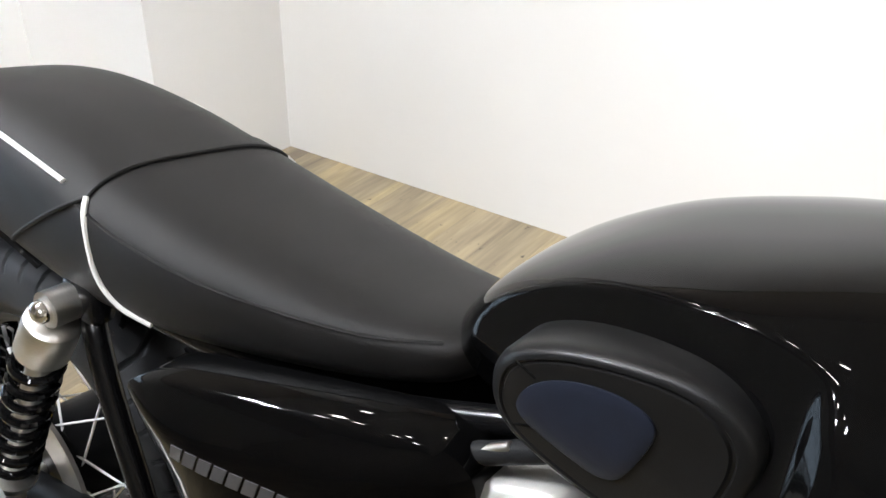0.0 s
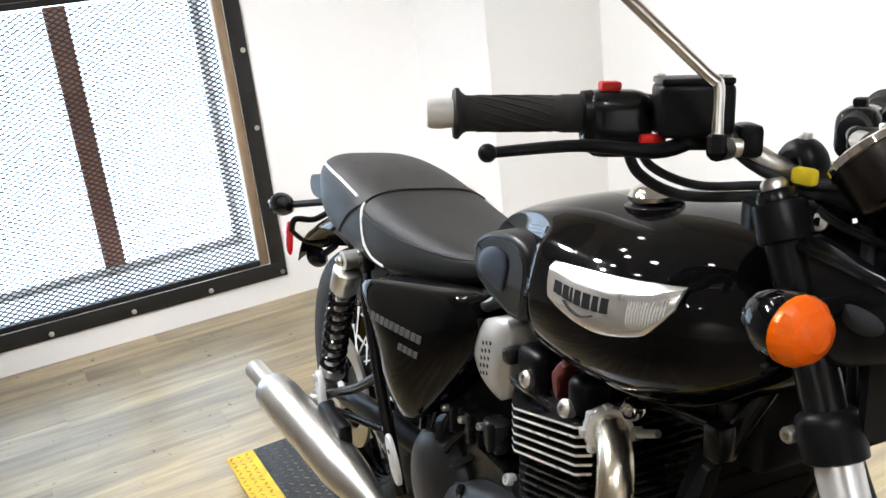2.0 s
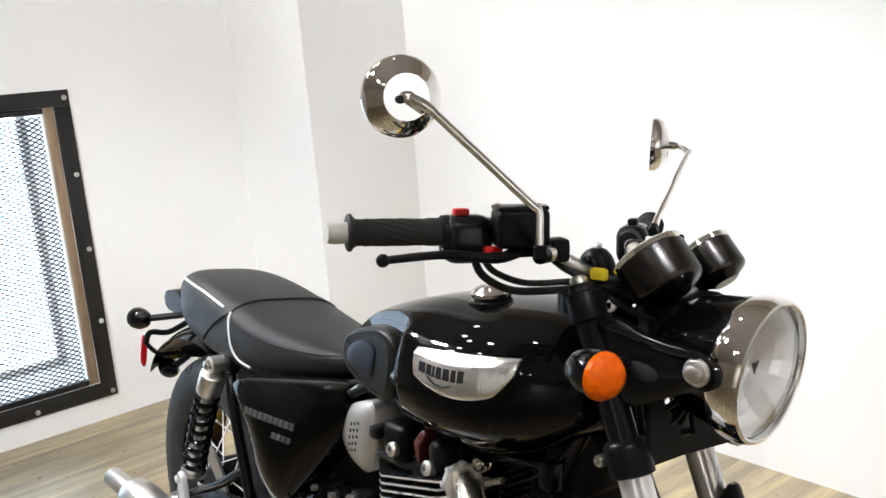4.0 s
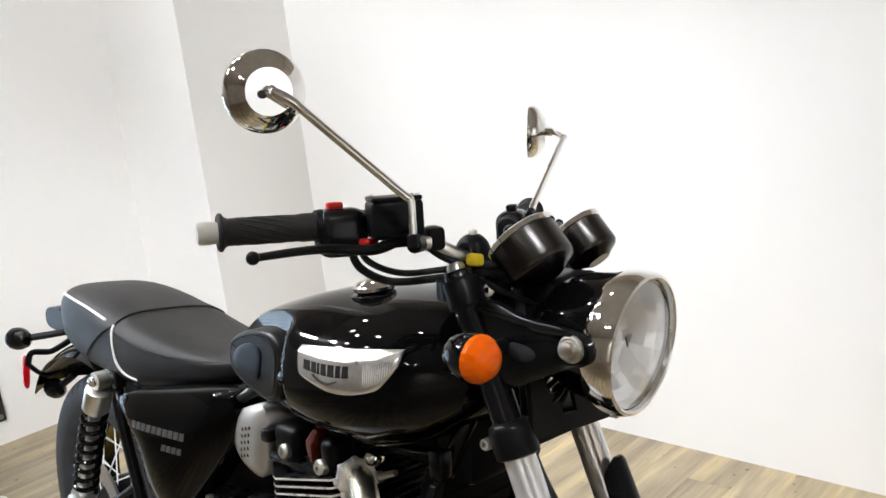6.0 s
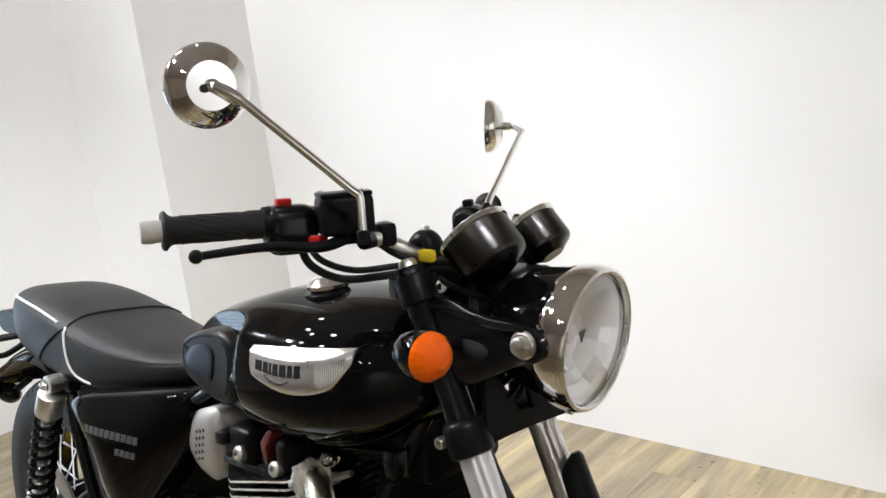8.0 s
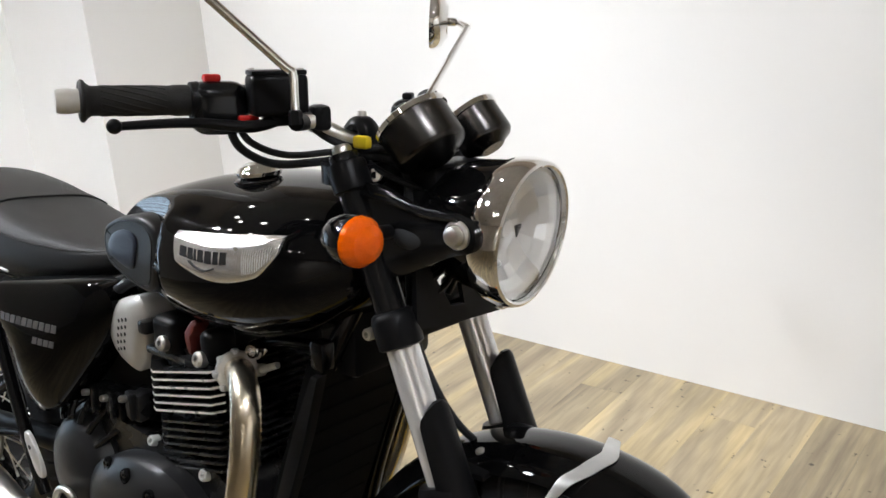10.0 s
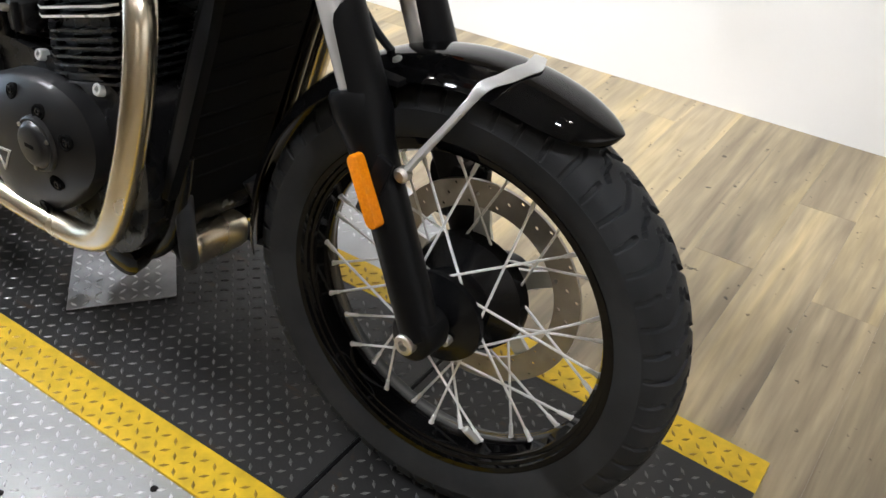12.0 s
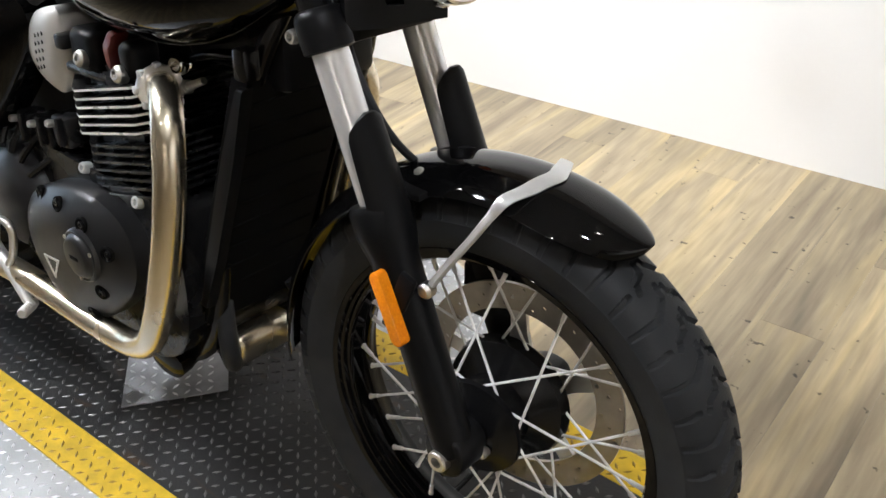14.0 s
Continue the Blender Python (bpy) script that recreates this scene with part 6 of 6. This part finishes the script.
def exhaust(s):
    path = [(0.232, 0.108, 0.646), (0.268, 0.127, 0.658), (0.308, 0.150, 0.652), (0.332, 0.168, 0.62), (0.336, 0.178, 0.56), (0.322, 0.184, 0.48), (0.296, 0.186, 0.40), (0.262, 0.184, 0.33), (0.224, 0.18, 0.277), (0.175, 0.176, 0.249), (0.11, 0.174, 0.238), (0.0, 0.178, 0.242), (-0.12, 0.186, 0.255), (-0.24, 0.198, 0.262), (-0.33, 0.21, 0.272)]
    x = part("exhaust", sweep(B(), [(a - (0.045 * min(1, max(0, (0.66 - c) / 0.2)) if s > 0 and a > 0.15 else 0), s * b, c) for a, b, c in path], 0.0205, 20, 6), HEADER, bike, "straw-tinted steel exhaust with long silencer")
    part("port_flange", lathe(B(), [(-0.012, 0.029), (0.002, 0.030), (0.006, 0.028), (0.008, 0.022)], (0.258, s * 0.124, 0.655), (0.75, s * 0.45, 0.25), 24), STEEL, x)
    ax = Vector((0.75, s * 0.45, 0.25)).normalized()
    u = ax.orthogonal().normalized()
    v = ax.cross(u)
    for k in range(8):
        a = 2 * math.pi * k / 8
        part("finned_collar", box(B(), Vector((0.26, s * 0.125, 0.655)) + 0.028 * (math.cos(a) * u + math.sin(a) * v), (0.0105, 0.0105, 0.0105), 0.003), ALU, x)
    a, b = Vector((-0.30, s * 0.206, 0.268)), Vector((-0.745, s * 0.278, 0.352))
    L = (b - a).length
    part("silencer", lathe(B(), [(0, 0.022), (0.03, 0.026), (0.10, 0.040), (0.14, 0.0445), (L - 0.05, 0.0445), (L - 0.012, 0.041), (L, 0.032), (L, 0.02)], a, b - a, 40), STEEL, x, "brushed steel silencer")
    d = (b - a).normalized()
    part("tail_pipe", lathe(B(), [(-0.01, 0.023), (0.008, 0.0235), (0.085, 0.0225), (0.088, 0.0215), (0.086, 0.0195), (0.02, 0.019)], b, d, 28, False), STEEL, x, "brushed steel tail pipe")
    part("heat_guard", box(B(), (-0.52, s * 0.21, 0.345), (0.14, 0.03, 0.05), 0.012), PLASTIC, x)
    return x


exhaust(-1)
exhaust(1)


def cradle_frame():
    f = part("frame", sweep(B(), [(-0.02, -0.07, 0.755), (0.1, -0.07, 0.752), (0.22, -0.065, 0.752), (0.34, -0.06, 0.756), (0.42, -0.05, 0.785), (0.45, -0.03, 0.84)], 0.009, 14), SATIN, bike, "black tubular cradle frame")
    T = lambda name, pts, r, m=FRAME_BLK, n=5: part(name, sweep(B(), pts, r, 14, n), m, f)
    T("tube", [(-0.02, 0.098, 0.745), (0.1, 0.108, 0.728), (0.22, 0.105, 0.716), (0.34, 0.088, 0.722), (0.42, 0.06, 0.77), (0.45, 0.03, 0.84)], 0.010, SATIN)
    part("head_tube", rod(B(), (0.445, 0, 0.78), (0.405, 0, 0.93), 0.034, None, 24), FRAME_BLK, f)
    # two dark blocks added to keep the gaps under the tank's nose black
    part("coil_cover", box(B(), (0.315, 0.0, 0.712), (0.13, 0.15, 0.06), 0.015, None, 3), SATIN, f)
    part("head_gusset", box(B(), (0.41, 0.0, 0.725), (0.07, 0.15, 0.11), 0.012), SATIN, f)
    for s in (-1, 1):
        T("down_tube", [(0.445, s * 0.05, 0.80), (0.42, s * 0.085, 0.715), (0.365, s * 0.092, 0.59), (0.31, s * 0.092, 0.44), (0.275, s * 0.09, 0.32), (0.23, s * 0.09, 0.225), (0.12, s * 0.09, 0.175), (-0.1, s * 0.1, 0.18)], 0.013)
        T("seat_rail", [(-0.02, s * 0.098, 0.742), (-0.15, s * 0.11, 0.705), (-0.3, s * 0.118, 0.69), (-0.48, s * 0.122, 0.694), (-0.66, s * 0.115, 0.712), (-0.78, s * 0.08, 0.73)], 0.0125)
        T("rear_tube", [(-0.475, s * 0.135, 0.69), (-0.447, s * 0.15, 0.645), (-0.407, s * 0.155, 0.51), (-0.366, s * 0.155, 0.367), (-0.33, s * 0.15, 0.27)], 0.0125)
        T("peg_stay", [(-0.41, s * 0.155, 0.475), (-0.5, s * 0.17, 0.42), (-0.60, s * 0.185, 0.375), (-0.67, s * 0.195, 0.335)], 0.0095)
        T("lower_stay", [(-0.37, s * 0.155, 0.38), (-0.48, s * 0.17, 0.36), (-0.6, s * 0.185, 0.335)], 0.0085)
        part("stay_bolt", bolt(B(), (-0.672, s * 0.20, 0.335), (0, s, 0), 0.012, 0.012), STEEL, f)
        part("shock_mount", box(B(), (-0.462, s * 0.145, 0.692), (0.05, 0.03, 0.045), 0.01), FRAME_BLK, f)
        part("silencer_hanger", prism(B(), soft([(-0.645, 0.415), (-0.615, 0.418), (-0.603, 0.365), (-0.590, 0.300), (-0.600, 0.278), (-0.625, 0.284), (-0.632, 0.34)], 2), s * 0.198, s * 0.21, 0.003), ALU, f, "polished silencer hanger")
        part("hanger_bolt", bolt(B(), (-0.630, s * 0.209, 0.402), (0, s, 0), 0.009, 0.008), STEEL, f)
        heel = soft([(-0.272, 0.432), (-0.25, 0.438), (-0.222, 0.40), (-0.208, 0.365), (-0.225, 0.352), (-0.25, 0.375)], 2)
        part("heel_plate", prism(B(), heel, s * 0.196, s * 0.203, 0.003), ALU, f, "polished heel plate")
        # the hole's darkness is a black disc laid on the plate
        part("plate_hole", lathe(B(), [(0, 0.0045), (0.0008, 0.0045), (0.001, 0)], (-0.25, s * 0.203, 0.408), (0, s, 0), 12), BLACK_MARK, f)
        part("foot_peg", rod(B(), (-0.22, s * 0.19, 0.30), (-0.23, s * 0.285, 0.295), 0.013, None, 16, 0.003), RUBBER, f, "black rubber foot peg")
        T("swing_arm", [(-0.2, s * 0.105, 0.37), (-0.45, s * 0.115, 0.35), (-0.735, s * 0.122, 0.31)], 0.023, SATIN)
        part("axle_block", box(B(), (-0.735, s * 0.13, 0.312), (0.085, 0.026, 0.05), 0.008), ALU, f)
        T("engine_hanger", [(0.262, s * 0.075, 0.682), (0.32, s * 0.08, 0.70), (0.385, s * 0.08, 0.708)], 0.008)
        T("clutch_line", [(0.46, s * 0.082, 0.835), (0.448, s * 0.085, 0.80), (0.428, s * 0.085, 0.770), (0.395, s * 0.085, 0.742), (0.36, s * 0.085, 0.728)], 0.005)
    # brake pedal
    T("brake_pedal", [(-0.24, -0.19, 0.30), (-0.175, -0.198, 0.275), (-0.13, -0.203, 0.245), (-0.098, -0.206, 0.225)], [0.009, 0.011, 0.009, 0.008], ALU)
    ped = part("pedal_tip", lathe(B(), [(0, 0.008)] + [(0.006 + 0.004 * k, 0.0095 if k % 2 else 0.008) for k in range(10)] + [(0.048, 0.007)], (-0.105, -0.196, 0.220), (0.6, -0.7, 0.12), 14), ALU, f, "ribbed pedal tip")
    T("pedal_link", [(-0.195, -0.2, 0.30), (-0.165, -0.2, 0.352), (-0.13, -0.2, 0.362), (-0.115, -0.2, 0.345), (-0.135, -0.2, 0.30), (-0.16, -0.2, 0.275)], 0.0065, STEEL)
    T("side_stand", [(0.02, 0.11, 0.2), (0.0, 0.18, 0.13), (-0.03, 0.27, 0.06), (-0.045, 0.315, 0.042)], [0.014, 0.013, 0.012, 0.014], SATIN)
    part("stand_foot", box(B(), (-0.05, 0.325, 0.046), (0.06, 0.04, 0.008), 0.003), SATIN, f)
    part("hose_clip", rod(B(), (-0.066, -0.128, 0.706), (-0.012, -0.126, 0.742), 0.0065, 0.005, 12, 0.001), STEEL, f, "bright hose clip")
    part("hose", sweep(B(), [(-0.09, -0.12, 0.70), (-0.04, -0.125, 0.722), (0.02, -0.12, 0.752)], 0.009, 12), RUBBER, f)
    part("battery_box", box(B(), (-0.13, 0, 0.60), (0.3, 0.22, 0.22), 0.02), PLASTIC, f)
    part("inner_mudguard", box(B(), (-0.33, 0.0, 0.52), (0.03, 0.17, 0.3), 0.01), PLASTIC, f)
    part("wiring_tag", box(B(), (-0.40, -0.10, 0.60), (0.012, 0.003, 0.03), 0.001), YELLOW_TAG, f, "small yellow wiring tag")
    return f


cradle_frame()


def radiator():
    out = [(0.395, 0.70), (0.425, 0.695), (0.35, 0.50), (0.268, 0.29), (0.235, 0.29), (0.30, 0.46)]
    r = part("radiator", prism(B(), out, 0.058, -0.112, 0.008), MATT_BLK, bike, "black radiator between the frame tubes")
    part("side_tank", prism(B(), soft([(0.405, 0.685), (0.43, 0.685), (0.295, 0.33), (0.27, 0.33)], 1), -0.105, -0.122, 0.005), SATIN, r)
    for s in (-1, 1):
        part("bracket_cap", box(B(), (0.427, -0.114 if s < 0 else 0.045, 0.716), (0.024, 0.024, 0.040), 0.005), FRAME_BLK, r)
        part("bracket_bolt", bolt(B(), (0.40, -0.11 if s < 0 else 0.054, 0.655), (0, s, 0), 0.005, 0.006), STEEL, r)
    for k in range(9):
        part("core_fin", box(B(), (0.408 - 0.0148 * k, -0.027, 0.66 - 0.038 * k), (0.012, 0.15, 0.003), 0), MATT_BLK, r)
    part("lower_hose", sweep(B(), [(0.27, -0.08, 0.32), (0.285, -0.09, 0.25), (0.26, -0.07, 0.20), (0.2, -0.05, 0.22)], 0.014, 12), RUBBER, r)
    part("lower_hose", sweep(B(), [(0.28, 0.04, 0.31), (0.30, 0.06, 0.24), (0.27, 0.07, 0.19), (0.2, 0.05, 0.21)], 0.014, 12), RUBBER, r)
    return r


radiator()


def shock(s):
    a, b = Vector((-0.468, s * 0.172, 0.692)), Vector((-0.668, s * 0.172, 0.36))
    d = (b - a).normalized()
    L = (b - a).length
    k = part("shock_absorber", lathe(B(), [(0.02, 0.010), (0.022, 0.022), (0.026, 0.0265), (0.034, 0.0275), (0.078, 0.0275), (0.082, 0.025), (0.082, 0.012)], a, d, 32), STEEL, bike, "bright shock absorber with black coil spring")
    part("top_eye", lathe(B(), [(-0.014, 0.013), (-0.014, 0.0185), (0.014, 0.0185), (0.014, 0.013)], a, (0, 1, 0), 24), STEEL, k)
    part("top_bolt", lathe(B(), [(0, 0.0115), (0.004, 0.0125), (0.010, 0.0105), (0.013, 0.006), (0.013, 0)], a + Vector((0, s * 0.014, 0)), (0, s, 0), 20), CHROME, k)
    part("damper_body", rod(B(), a + d * 0.08, a + d * (L - 0.03), 0.0125, None, 16), STEEL, k)
    part("lower_cup", lathe(B(), [(0, 0.027), (0.008, 0.028), (0.02, 0.02), (0.035, 0.014)], a + d * (L - 0.058), d, 24), STEEL, k)
    part("lower_eye", lathe(B(), [(-0.015, 0.012), (-0.015, 0.018), (0.015, 0.018), (0.015, 0.012)], b, (0, 1, 0), 20), STEEL, k)
    part("lower_bolt", bolt(B(), b + Vector((0, s * 0.015, 0)), (0, s, 0), 0.011, 0.01), STEEL, k)
    x = d.orthogonal().normalized()
    y = d.cross(x)
    turns, n = 8.5, 170
    pts = [a + d * (0.086 + (L - 0.15) * i / n) + 0.0225 * (math.cos(2 * math.pi * turns * i / n) * x + math.sin(2 * math.pi * turns * i / n) * y) for i in range(n + 1)]
    part("spring", sweep(B(), pts, 0.0052, 8, 1), GLOSS, k, "gloss black coil spring")
    return k


shock(-1)
shock(1)


# the frame sits a little lower towards the bars and longer towards the tail
def settle(ob):
    for c in ob.children:
        if c.type == "MESH" and c.name.split(".")[0] not in ("front_wheel", "rear_wheel"):
            for v in c.data.vertices:
                x, z = v.co.x, v.co.z
                v.co.z = z - 0.018 * max(0.0, min(1.0, (z - 0.35) / 0.65))
                v.co.x = x - 0.045 * max(0.0, min(1.0, (-0.15 - x) / 0.75)) * max(0.0, min(1.0, (z - 0.4) / 0.2))
            settle(c)


def steer(ob, m):
    ob.data.transform(m)
    for c in ob.children:
        steer(c, m)


bpy.context.view_layer.update()
for c in bike.children:
    if c.name in ("front_wheel", "front_mudguard"):
        steer(c, Matrix.Translation(FW) @ Matrix.Rotation(STEER, 4, "Z") @ Matrix.Translation(-FW))
settle(bike)
